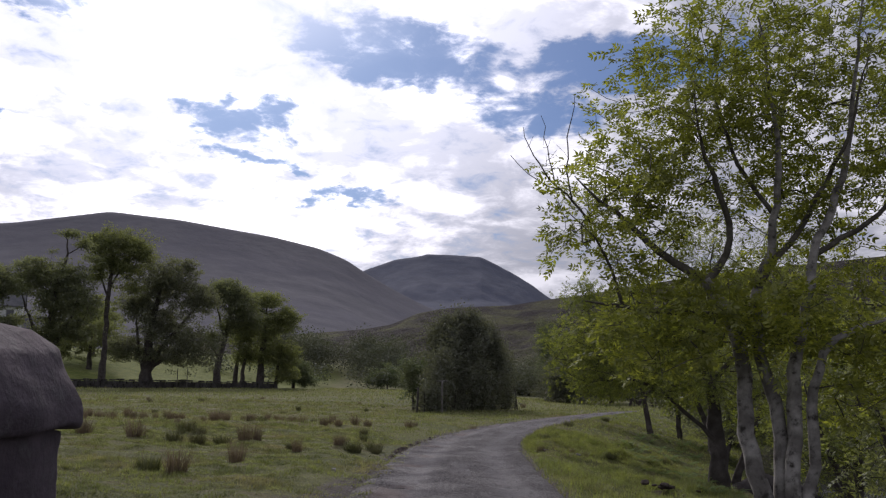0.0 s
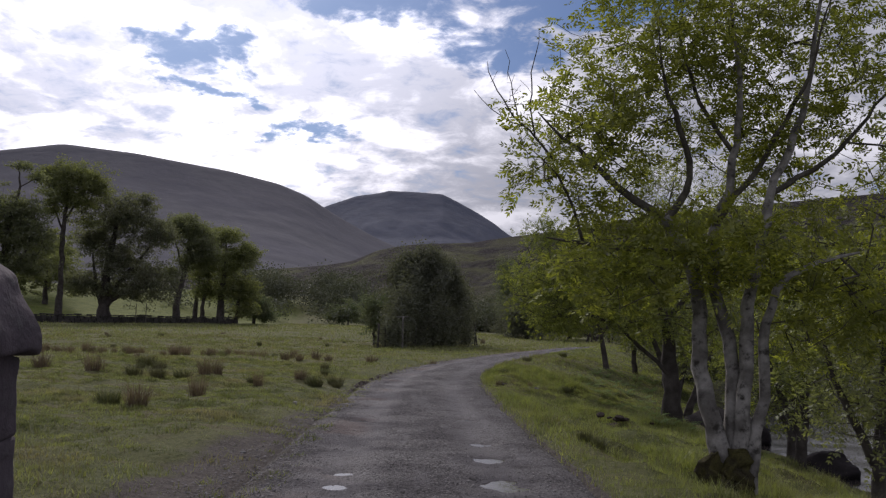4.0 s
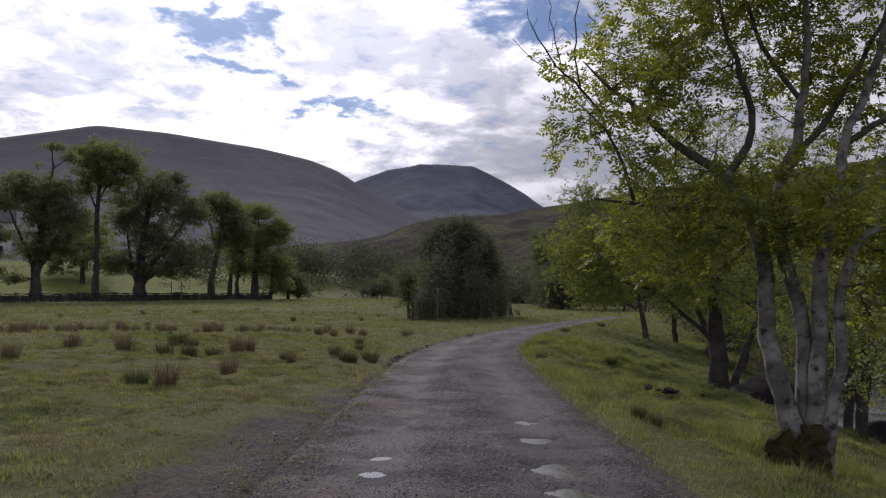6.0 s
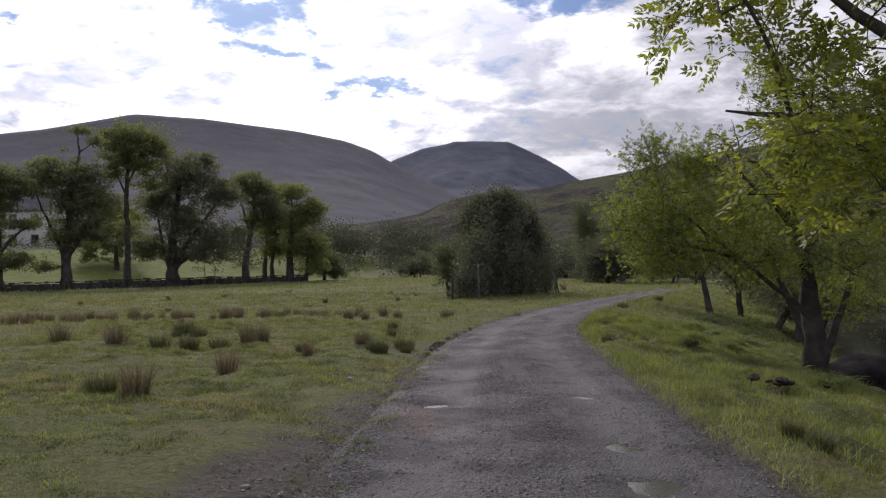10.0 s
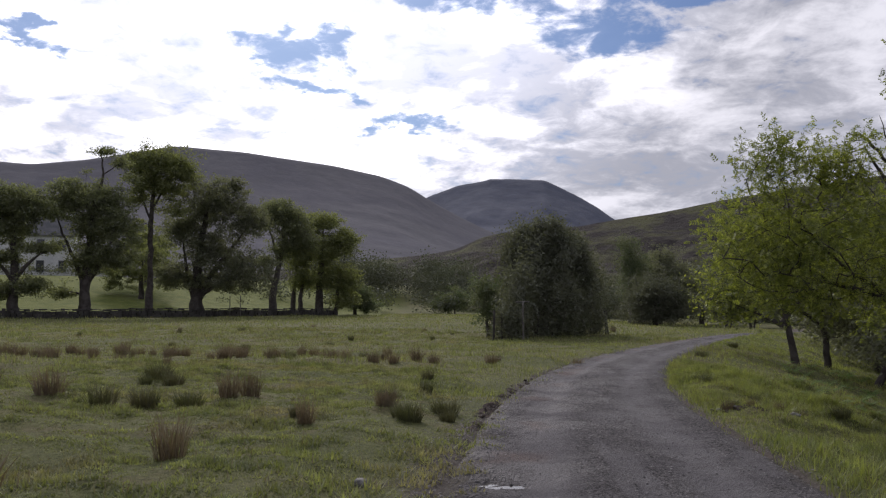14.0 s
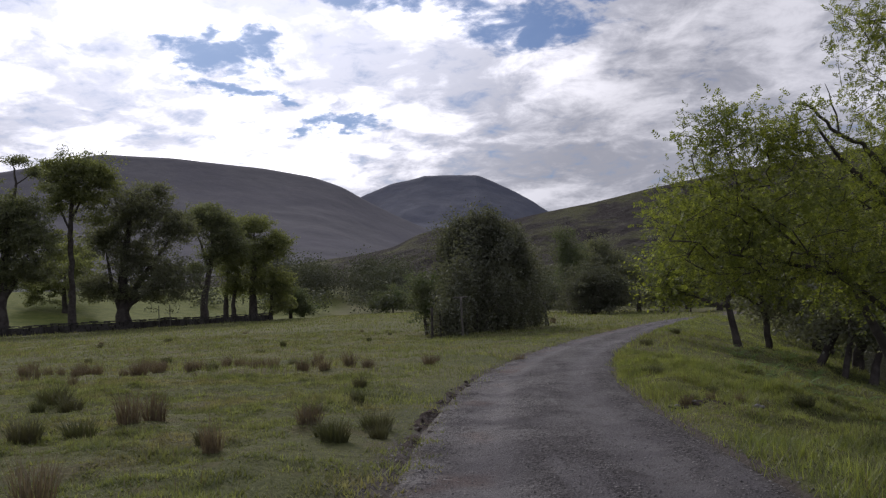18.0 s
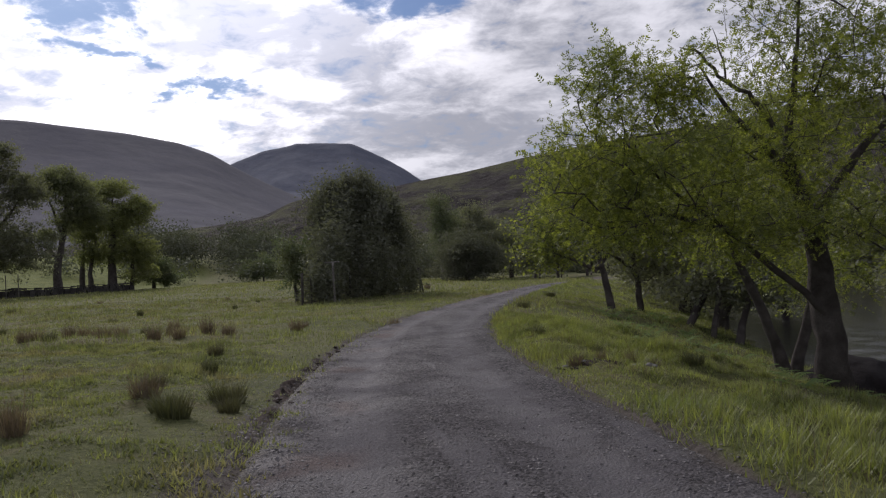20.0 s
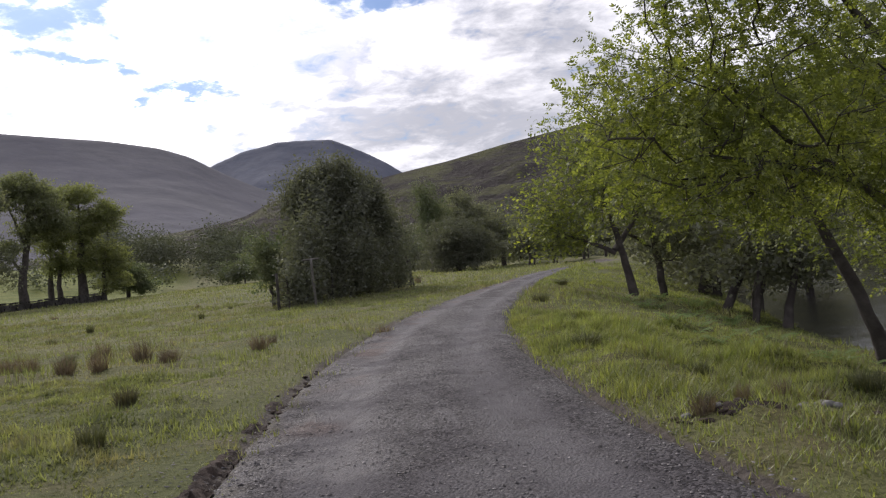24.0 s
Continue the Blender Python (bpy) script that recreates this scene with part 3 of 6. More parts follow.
LEFT_RIDGE = [(-75, 5), (-50, 7.2), (-40, 8.0), (-31.8, 8.5), (-29.7, 8.45), (-26.8, 8.9), (-21.4, 10.1), (-17.1, 9.9), (-11.3, 9.2), (-8.3, 8.6),
              (-6.4, 7.9), (-5.1, 7.1), (-3.5, 6.2), (-1.5, 5.2), (1, 4.2), (4, 3.0), (8, 1.5)]
PEAK_RIDGE = [(-12, 5.0), (-8, 6.0), (-5.1, 7.2), (-3.0, 8.0), (-0.9, 8.45), (2.6, 8.35), (4.4, 7.5), (5.9, 6.6), (7.3, 5.6), (9.5, 4.9), (14, 4.0), (25, 3)]
MOOR_RIDGE = [(-16, 2.2), (-10.2, 2.85), (-5.4, 3.35), (-3.2, 3.75), (-1.6, 4.5), (0.7, 4.95), (4.6, 5.15), (7.3, 5.6), (10.2, 6.0), (13.4, 6.6), (18, 7.2), (22, 7.6),
              (28, 8.0), (45, 9), (80, 8), (110, 6)]
polar_hill("mountain_1", LEFT_RIDGE, 700, 2100, 3400, 0, M_MOUNT, "long heather mountain under cloud, with grey haze in its colour", 5, 11.0)
polar_hill("mountain_2", PEAK_RIDGE, 1600, 3100, 4200, 0, M_PEAK, "distant blunt peak with grey-blue haze in its colour", 12, 14.0, da=0.12, crag=0.55)
polar_hill("moor_hill", MOOR_RIDGE, 165, 430, 700, 0.5, M_MOOR, "brown and green moorland hillside", 4.2, 17.0, 80, 0.25, 1.15)

# ---------------------------------------------------------------- trees


def unit(v):
    return v / np.maximum(np.linalg.norm(v, axis=-1, keepdims=True), 1e-9)


class Tree:
    """A branch skeleton grown from given stems towards points scattered in a crown."""

    def __init__(self, seed):
        self.rng = np.random.default_rng(seed)
        self.p, self.par, self.stem = [], [], []
        self.tips = []

    def add(self, p, par, stem=-1):
        self.p.append(np.asarray(p, dtype=float))
        self.par.append(par)
        self.stem.append(stem)
        return len(self.p) - 1

    def put_stem(self, pts, radii, stem, step=0.3, wob=0.03, par=-1):
        pts = np.asarray(pts, dtype=float)
        d = np.concatenate([[0], np.cumsum(np.linalg.norm(np.diff(pts, axis=0), axis=1))])
        n = max(3, int(d[-1] / step))
        s = np.linspace(0, d[-1], n)
        q = np.stack([np.interp(s, d, pts[:, k]) for k in range(3)], -1)
        for _ in range(2):
            q[1:-1] = 0.25 * q[:-2] + 0.5 * q[1:-1] + 0.25 * q[2:]
        q[1:] += self.rng.normal(0, wob, (n - 1, 3)) * np.array([1, 1, 0.4])
        for k in range(n):
            par = self.add(q[k], par, stem)
            self.fixed[par] = float(np.interp(s[k], d, radii))
        return par

    fixed = None

    def crown(self, blobs, n, step=0.35, shell=0.45, droop=0.0, min_h=-1e9, ragged=0.10):
        """blobs: (centre, radii, share)"""
        g = self.rng
        share = np.array([b[2] for b in blobs], dtype=float)
        pick = g.choice(len(blobs), n, p=share / share.sum())
        d = unit(g.normal(size=(n, 3)))
        r = g.random(n) ** shell
        c, rad = np.array([b[0] for b in blobs]), np.array([b[1] for b in blobs])
        pts = c[pick] + d * r[:, None] * rad[pick] * (1 + ragged * g.normal(size=(n, 1)))
        pts = pts[pts[:, 2] > min_h]
        base = np.array(self.p)
        dist = np.min(np.linalg.norm(pts[:, None] - base[None, :: max(1, len(base) // 60)], axis=2), axis=1)
        for k in np.argsort(dist):
            q = pts[k]
            have = np.array(self.p)
            v = q - have
            cost = np.linalg.norm(v, axis=1) + 0.55 * np.maximum(have[:, 2] - q[2], 0)
            i = int(np.argmin(cost))
            a = have[i]
            L = np.linalg.norm(q - a)
            if L < 0.05:
                continue
            j = self.par[i]
            t0 = unit(a - have[j]) if j >= 0 else np.array([0, 0, 1.0])
            m = max(1, int(L / step))
            mid = a + t0 * L * 0.28 + (q - a) * 0.25 + np.array([0, 0, 0.10 * L])
            par = i
            for s in np.linspace(0, 1, m + 1)[1:]:
                w = (1 - s) ** 2 * a + 2 * s * (1 - s) * mid + s * s * q + g.normal(0, 0.03 * step / 0.35, 3)
                w[2] -= droop * s * L
                par = self.add(w, par)
            self.tips.append(par)

    def radii(self, tip, power=2.3):
        n = len(self.p)
        acc = np.zeros(n)
        kids = np.zeros(n, dtype=int)
        for i in range(n):
            if self.par[i] >= 0:
                kids[self.par[i]] += 1
        r = np.zeros(n)
        for i in range(n - 1, -1, -1):
            r[i] = max(tip, acc[i] ** (1 / power))
            if i in self.fixed:
                r[i] = self.fixed[i]
            elif self.par[i] in self.fixed:
                r[i] = min(r[i], self.fixed[self.par[i]] * 0.85)
            if self.par[i] >= 0:
                acc[self.par[i]] += r[i] ** power
        return r

    def chains(self, r):
        kids = {}
        for i, j in enumerate(self.par):
            kids.setdefault(j, []).append(i)
        out, todo = [], [(-1, k) for k in kids.get(-1, [])]
        while todo:
            j, i = todo.pop()
            ch = [j, i] if j >= 0 else [i]
            while True:
                ks = kids.get(i, [])
                if not ks:
                    break
                same = [k for k in ks if self.stem[k] >= 0 and self.stem[k] == self.stem[i]]
                main = same[0] if same else max(ks, key=lambda k: r[k])
                if self.stem[main] != self.stem[i] and self.stem[i] >= 0:
                    todo += [(i, k) for k in ks]
                    break
                todo += [(i, k) for k in ks if k != main]
                ch.append(main)
                i = main
            out.append(ch)
        return out

    def tubes(self, r, chains, sides):
        V, Fq, base = [], [], 0
        P = np.array(self.p)
        for ch in chains:
            if len(ch) < 2:
                continue
            q = P[ch]
            rad = r[ch].copy()
            if self.stem[ch[0]] != self.stem[ch[-1]] or self.stem[ch[0]] < 0:
                rad[0] = rad[1]
            k = sides(rad.max())
            tan = unit(np.gradient(q, axis=0))
            ref = np.array([0.31, 0.82, 0.17]) if abs(tan[0][2]) > 0.7 else np.array([0, 0, 1.0])
            u = unit(np.cross(tan, ref))
            w = np.cross(tan, u)
            a = np.linspace(0, 2 * math.pi, k, endpoint=False)
            lump = np.ones((len(ch), k))
            if k > 6:
                wave = self.rng.normal(0, 0.055, (len(ch), k))
                lump = 1 + 0.10 * np.sin(3 * a + 1.0)[None] + wave + 0.5 * np.roll(wave, 1, axis=0)
            ring = q[:, None] + (rad[:, None, None] * lump[:, :, None]) * (np.cos(a)[None, :, None] * u[:, None] + np.sin(a)[None, :, None] * w[:, None])
            n = len(ch)
            idx = base + np.arange(n * k).reshape(n, k)
            nx = np.roll(idx, -1, axis=1)
            Fq.append(np.stack([idx[:-1], nx[:-1], nx[1:], idx[1:]], -1).reshape(-1, 4))
            V.append(ring.reshape(-1, 3))
            base += n * k
        return np.concatenate(V), np.concatenate(Fq)


def compound_leaves(g, at, way, length, pairs, width):
    """Feathered leaves: a row of leaflets either side of a rib and one at its end."""
    n = len(at)
    way = unit(way)
    side = unit(np.cross(way, g.normal(size=(n, 3)) * 0.5 + np.array([0, 0, 1.0])))
    up = np.cross(side, way)
    L = length * g.uniform(0.65, 1.2, n)[:, None]
    V = []
    for k in range(pairs):
        s = 0.30 + 0.62 * k / max(1, pairs - 1)
        for sg in (-1, 1):
            o = at + way * L * s - up * L * 0.12 * s * s
            dirv = unit(side * sg + way * 0.75 + up * g.normal(0, 0.25, (n, 1)) - np.array([0, 0, 0.22]))
            ll = L * 0.36 * (1.0 - 0.25 * abs(k - pairs * 0.5) / pairs) * g.uniform(0.8, 1.15, (n, 1))
            ww = unit(np.cross(dirv, up + g.normal(0, 0.3, (n, 3)))) * ll * width
            V.append(np.stack([o, o + dirv * ll * 0.45 + ww, o + dirv * ll, o + dirv * ll * 0.45 - ww], 1))
    o = at + way * L * 0.9 - up * L * 0.12
    ll = L * 0.36
    ww = side * ll * width
    V.append(np.stack([o, o + way * ll * 0.45 + ww, o + way * ll, o + way * ll * 0.45 - ww], 1))
    V = np.concatenate(V).reshape(-1, 3)
    return V, np.arange(len(V)).reshape(-1, 4)


def small_leaves(g, at, size, flat=0.5):
    """Far leaves: one triangle each."""
    n = len(at)
    a = unit(g.normal(size=(n, 3)) * np.array([1, 1, 0.8]))
    b = unit(np.cross(a, g.normal(size=(n, 3)) * np.array([flat, flat, 1])))
    s = (size * g.uniform(0.5, 1.4, n))[:, None]
    V = np.stack([at - a * s * 0.45 - b * s * 0.25, at - a * s * 0.1 + b * s * 0.45, at + a * s * 0.6], 1).reshape(-1, 3)
    return V, np.arange(len(V)).reshape(-1, 3)


def plain_leaves(g, at, size, flat=0.4):
    """Single leaves or small sprays, each a four-cornered blade."""
    n = len(at)
    a = unit(g.normal(size=(n, 3)) * np.array([1, 1, 0.7]))
    b = unit(np.cross(a, g.normal(size=(n, 3)) * np.array([flat, flat, 1])))
    s = (size * g.uniform(0.55, 1.35, n))[:, None]
    V = np.stack([at - a * s * 0.5, at + b * s * 0.32, at + a * s * 0.55, at - b * s * 0.30], 1).reshape(-1, 3)
    return V, np.arange(len(V)).reshape(-1, 4)


def sides_near(r):
    return 12 if r > 0.09 else 8 if r > 0.04 else 5 if r > 0.012 else 3


def sides_far(r):
    return 8 if r > 0.15 else 5 if r > 0.06 else 3


def finish_tree(T, ob, tip, bark, twig, sides, stem_name="trunk", power=2.3, main=1):
    """Meshes for stems and branches, with the tree's base as origin."""
    r = T.radii(tip, power)
    chains = T.chains(r)
    o = np.array(ob.location)
    names = sorted({T.stem[c[-1]] for c in chains if T.stem[c[-1]] >= 0})
    for s in names:
        v, f = T.tubes(r, [c for c in chains if T.stem[c[-1]] == s], sides)
        solid(stem_name if s < main else "limb", v - o, f, bark if s < main else twig, ob, smooth=True)
    rest = sorted((c for c in chains if T.stem[c[-1]] < 0), key=lambda c: -r[c[1]])
    for c in rest[:12]:
        v, f = T.tubes(r, [c], sides)
        solid("branch", v - o, f, twig, ob, smooth=True)
    v, f = T.tubes(r, rest[12:], sides)
    solid("twig_tangle", v - o, f, twig, ob, smooth=True)["kind"] = "stuff"
    return r


def tip_points(T, per, spread, g):
    tips = np.array([T.p[i] for i in T.tips])
    back = np.array([T.p[T.par[i]] for i in T.tips])
    out = unit(tips - back)
    at = np.repeat(tips, per, axis=0) + g.normal(0, spread, (len(tips) * per, 3))
    return at, np.repeat(out, per, axis=0)


# ---- the many-stemmed ash by the gate
g = np.random.default_rng(21)
AX, AY = 3.74, 10.35
az0 = one(AX, AY)
ash = thing("ash_tree", (AX, AY, az0), "pale many-stemmed ash tree with fresh open foliage", "tree")
T = Tree(21)
T.fixed = {}


stems = [
    ([(3.76, 10.30, az0), (3.71, 10.33, 0.08), (3.66, 10.38, 0.30), (3.57, 10.5, 0.71), (3.55, 10.58, 1.04), (3.60, 10.7, 1.52), (3.57, 10.8, 2.07), (3.46, 10.9, 2.53), (3.24, 11.0, 2.83)],
     [0.14, 0.115, 0.105, 0.100, 0.096, 0.090, 0.085, 0.080, 0.07]),
    ([(3.88, 10.40, az0), (3.88, 10.41, 0.10), (3.90, 10.43, 0.35), (3.96, 10.5, 0.85), (3.95, 10.6, 1.25), (3.86, 10.65, 1.55), (3.77, 10.7, 2.0), (3.77, 10.75, 2.56), (4.04, 10.8, 3.25), (4.14, 10.8, 3.9), (4.17, 10.8, 4.48), (4.1, 10.8, 5.19), (4.0, 10.9, 6.3)],
     [0.13, 0.100, 0.088, 0.083, 0.080, 0.077, 0.070, 0.062, 0.050, 0.044, 0.034, 0.024, 0.01]),
    ([(3.96, 10.28, az0), (3.93, 10.29, 0.10), (3.94, 10.3, 0.35), (3.99, 10.32, 0.73), (4.07, 10.35, 1.12), (4.04, 10.35, 1.58), (4.11, 10.4, 1.88), (4.23, 10.4, 2.32), (4.32, 10.45, 2.8), (4.42, 10.45, 3.21), (4.72, 10.5, 3.77), (4.93, 10.5, 4.47), (5.03, 10.5, 5.24), (5.2, 10.5, 6.5)],
     [0.13, 0.095, 0.085, 0.080, 0.080, 0.074, 0.068, 0.060, 0.054, 0.048, 0.044, 0.034, 0.024, 0.01]),
    ([(4.02, 10.24, az0 + 0.1), (4.06, 10.25, 0.14), (4.13, 10.25, 0.32), (4.24, 10.25, 0.64), (4.23, 10.3, 1.06), (4.20, 10.32, 1.27), (4.28, 10.3, 1.65), (4.45, 10.3, 2.05), (4.86, 10.3, 2.25), (5.35, 10.2, 2.38)],
     [0.10, 0.075, 0.070, 0.066, 0.062, 0.060, 0.052, 0.042, 0.030, 0.012]),
]
limbs = [
    ([(3.26, 10.99, 2.80), (2.92, 11.0, 2.99), (2.65, 11.05, 3.18), (2.23, 11.1, 3.59), (1.60, 11.1, 4.16)], [0.062, 0.052, 0.045, 0.032, 0.008]),
    ([(3.27, 10.99, 2.80), (3.43, 11.0, 2.95), (3.62, 11.0, 3.35), (3.44, 10.9, 3.92), (3.16, 10.8, 4.46), (3.1, 10.8, 5.2)], [0.055, 0.048, 0.042, 0.034, 0.022, 0.008]),
    ([(3.50, 10.86, 2.36), (2.9, 11.2, 2.42), (2.29, 11.4, 2.5), (1.8, 11.5, 2.58)], [0.045, 0.038, 0.028, 0.010]),
    ([(2.29, 11.4, 2.5), (2.12, 11.3, 2.9), (1.95, 11.2, 3.4), (1.55, 11.2, 3.7)], [0.026, 0.022, 0.015, 0.006]),
    ([(3.80, 10.72, 2.7), (4.35, 10.6, 3.5), (4.75, 10.2, 4.4), (4.9, 9.9, 5.4)], [0.045, 0.036, 0.022, 0.008]),
    ([(4.40, 10.45, 3.1), (5.3, 10.7, 3.6), (6.0, 10.8, 4.4), (6.6, 10.8, 5.2)], [0.040, 0.032, 0.020, 0.008]),
    ([(4.10, 10.8, 3.6), (3.7, 11.1, 4.4), (3.5, 11.3, 5.4), (3.7, 11.4, 6.5)], [0.036, 0.028, 0.018, 0.006]),
]
for k, (pts, rad) in enumerate(stems + limbs):
    T.put_stem(pts, rad, k, 0.2, 0.016)
T.crown([((2.33, AY + 1.0, 3.75), (1.2, 1.4, 0.95), 2.6), ((3.28, AY + 1.0, 5.0), (1.5, 1.8, 1.15), 4), ((4.48, AY + 0.9, 6.2), (2.1, 2.0, 1.5), 4.5), ((5.68, AY + 0.8, 4.6), (1.8, 1.8, 1.7), 4),
         ((5.98, AY + 0.7, 2.6), (1.4, 1.5, 1.2), 2.2), ((2.98, AY + 1.2, 2.65), (1.3, 1.2, 0.5), 1.2), ((4.38, AY + 0.6, 2.3), (1.5, 1.1, 0.6), 2.2), ((5.48, AY + 0.4, 1.7), (1.2, 1.2, 0.7), 1.6), ((4.38, AY + 0.9, 4.0), (1.2, 1.2, 0.9), 1.5), ((2.7, AY + 0.1, 2.15), (1.2, 0.9, 0.6), 1.5), ((3.9, AY - 0.3, 2.4), (1.2, 0.6, 0.7), 0.9)], 1400, 0.2, 0.5)
finish_tree(T, ash, 0.0045, BARK_ASH, BARK_TWIG, sides_near, "stem", main=4)
at, out = tip_points(T, 7, 0.06, g)
v, f = compound_leaves(g, at, out * np.array([0.9, 0.9, 0.5]) + g.normal(0, 0.5, at.shape) * np.array([1, 1, 0.5]), 0.235, 4, 0.21)
solid("foliage", v - np.array(ash.location), f, LEAF_ASH, ash, "fresh yellow-green feathered leaves")
# bare dead twigs reaching over the track
D = Tree(5)
D.fixed = {}
D.put_stem([(1.85, 11.15, 3.55), (1.62, 11.1, 3.8), (1.3, 11.1, 4.12), (1.02, 11.1, 4.5), (0.95, 11.1, 4.8)], [0.020, 0.016, 0.012, 0.008, 0.004], 0, 0.12, 0.015)
D.put_stem([(1.58, 11.1, 3.85), (1.52, 11.1, 4.55), (1.62, 11.1, 5.25)], [0.013, 0.009, 0.004], 1, 0.12, 0.02)
D.put_stem([(1.36, 11.1, 4.07), (1.24, 11.1, 4.6), (1.20, 11.1, 4.98)], [0.010, 0.007, 0.004], 2, 0.12, 0.02)
D.put_stem([(1.45, 11.1, 3.97), (1.05, 11.05, 4.1), (0.78, 11.0, 4.4)], [0.010, 0.007, 0.004], 3, 0.12, 0.02)
D.crown([((1.2, 11.05, 4.45), (0.42, 0.3, 0.55), 1)], 18, 0.12, 0.5)
r = D.radii(0.003)
v, f = D.tubes(r, D.chains(r), sides_near)
solid("dead_branch", v - np.array(ash.location), f, BARK_TWIG, ash, "bare leafless branch", smooth=True)
# swollen mossy foot
bm = bmesh.new()
for cx, cy, cz, s in ((-0.19, -0.08, 0.40, 0.125), (-0.17, -0.14, 0.24, 0.13), (0.02, -0.12, 0.34, 0.13), (0.14, -0.08, 0.42, 0.14), (0.12, -0.16, 0.24, 0.15), (-0.06, -0.20, 0.08, 0.17), (0.10, -0.22, 0.02, 0.18), (-0.16, -0.26, -0.12, 0.13), (0.06, -0.32, -0.16, 0.15), (0.24, -0.18, -0.06, 0.12), (0.04, 0.06, 0.26, 0.20)):
    bmesh.ops.create_icosphere(bm, subdivisions=4, radius=s, matrix=Matrix.Translation((cx * 0.94, cy - 0.04, cz)) @ Matrix.Diagonal((0.98, 1.0, 1.35, 1)))
for vv in bm.verts:
    vv.co += 0.085 * noise.noise_vector(vv.co * 5.0) + 0.04 * noise.noise_vector(vv.co * 14.0) + 0.012 * noise.noise_vector(vv.co * 40.0)
part("mossy_base", bm, MOSS, ash, "dark gnarled foot covered with moss", True)


def bank_tree(seed, x, y, stems, blobs, n, label, leaf, per, size, bark=BARK_DARK, twig=BARK_DARK, pairs=3, feather=True, tip=0.006, step=0.3, spread=0.16, group="trees along the river bank", spread_way=0.6):
    z = one(x, y)
    g = np.random.default_rng(seed)
    ob = thing("bank_tree", (x, y, z - 0.05), label, "tree", group)
    T = Tree(seed)
    T.fixed = {}
    for k, (pts, rad) in enumerate(stems):
        T.put_stem([(x + a, y + c, z + d) for a, c, d in pts], rad, k, 0.3, 0.02)
    T.crown([((x + c[0], y + c[1], z + c[2]), rr, s) for c, rr, s in blobs], n, step, 0.5)
    finish_tree(T, ob, tip, bark, twig, sides_near)
    at, out = tip_points(T, per, spread, g)
    if feather:
        v, f = compound_leaves(g, at, out * 0.6 + g.normal(0, spread_way, at.shape), size, pairs, 0.22)
    else:
        v, f = plain_leaves(g, at, size)
    solid("foliage", v - np.array(ob.location), f, leaf, ob)
    return ob


# saplings 62 and 63 take the duller lime leaf in place of canopy shade
EXTRA = [
    (61, 8.9, 19.3, 4.4, "yellow-green ash sapling at the water's edge"), (62, 8.0, 14.6, 4.2, "leafy young ash below the track"), (63, 10.2, 22.6, 4.8, "young alder leaning over the river")]
for sd, x, y, h, lab in EXTRA:
    bank_tree(sd, x, y, [([(0, 0, -0.2), (0.1, 0.1, 1.2), (0.25, 0.1, 2.6), (0.2, 0.2, h)], [0.13, 0.10, 0.07, 0.015]), ([(0.1, 0, 0.5), (-0.5, 0.2, 1.8), (-0.9, 0.3, 3.2)], [0.08, 0.06, 0.012])],
              [((0.0, 0.1, h * 0.45), (1.8, 1.8, h * 0.28), 3), ((0.2, 0.1, h * 0.85), (2.0, 1.9, h * 0.32), 4)], 380, lab, LEAF_ALDER if sd == 61 else LEAF_LIME, 6, 0.26)

# the big tree leaning over the verge
bank_tree(31, 8.2, 26.5, [
    ([(0.1, 0, -0.2), (0.1, 0.0, 0.8), (0.05, 0.05, 1.7), (0.0, 0.2, 2.8), (-0.35, 0.4, 4.2), (-0.1, 0.3, 5.6), (0.3, 0.6, 7.4)], [0.34, 0.25, 0.22, 0.17, 0.09, 0.045, 0.012]),
    ([(0.05, -0.05, 1.2), (-0.5, -0.1, 1.75), (-1.1, 0.0, 2.25), (-1.7, 0.0, 2.85), (-2.5, 0.3, 3.5), (-3.6, 0.1, 4.6)], [0.075, 0.066, 0.058, 0.046, 0.032, 0.010]),
    ([(-0.1, 0.25, 3.4), (-0.9, 0.0, 4.3), (-1.6, -0.1, 4.8), (-2.2, -0.2, 5.7)], [0.09, 0.07, 0.05, 0.015]),
    ([(-1.7, 0.0, 2.8), (-2.7, -0.2, 3.1), (-3.8, -0.2, 3.3)], [0.05, 0.04, 0.012]),
    ([(0.0, 0.2, 3.0), (1.0, 0.2, 4.2), (2.2, 0.2, 5.2)], [0.10, 0.07, 0.015])],
    [((-4.0, -0.6, 5.3), (0.75, 1.1, 0.7), 1.5), ((-2.9, -0.6, 5.2), (0.85, 1.2, 0.8), 1.7), ((-4.1, 0.5, 4.0), (1.1, 1.8, 0.9), 3.0), ((-2.8, 0.2, 3.9), (1.6, 2.0, 1.1), 3.6), ((-3.4, 0.2, 3.0), (1.3, 1.8, 0.5), 1.8),
     ((-1.0, 0.0, 4.1), (1.6, 2.0, 1.2), 3.0), ((-1.2, -0.5, 2.9), (1.8, 1.6, 0.6), 2.4), ((0.7, 0.2, 6.5), (2.1, 2.4, 1.8), 3.0), ((2.2, 0.2, 4.4), (2.2, 2.4, 1.6), 2.6), ((1.4, -0.3, 2.8), (1.6, 1.5, 0.7), 1.8), ((-0.4, 0.4, 7.4), (1.1, 1.3, 0.9), 1.0), ((0.2, 0.0, 5.4), (1.6, 1.8, 1.2), 2.4), ((2.6, 0.2, 6.2), (1.8, 2.0, 1.5), 2.0)],
    1750, "spreading green ash tree leaning over the grassy bank", LEAF_ALDER, 10, 0.18, spread=0.13, pairs=4)
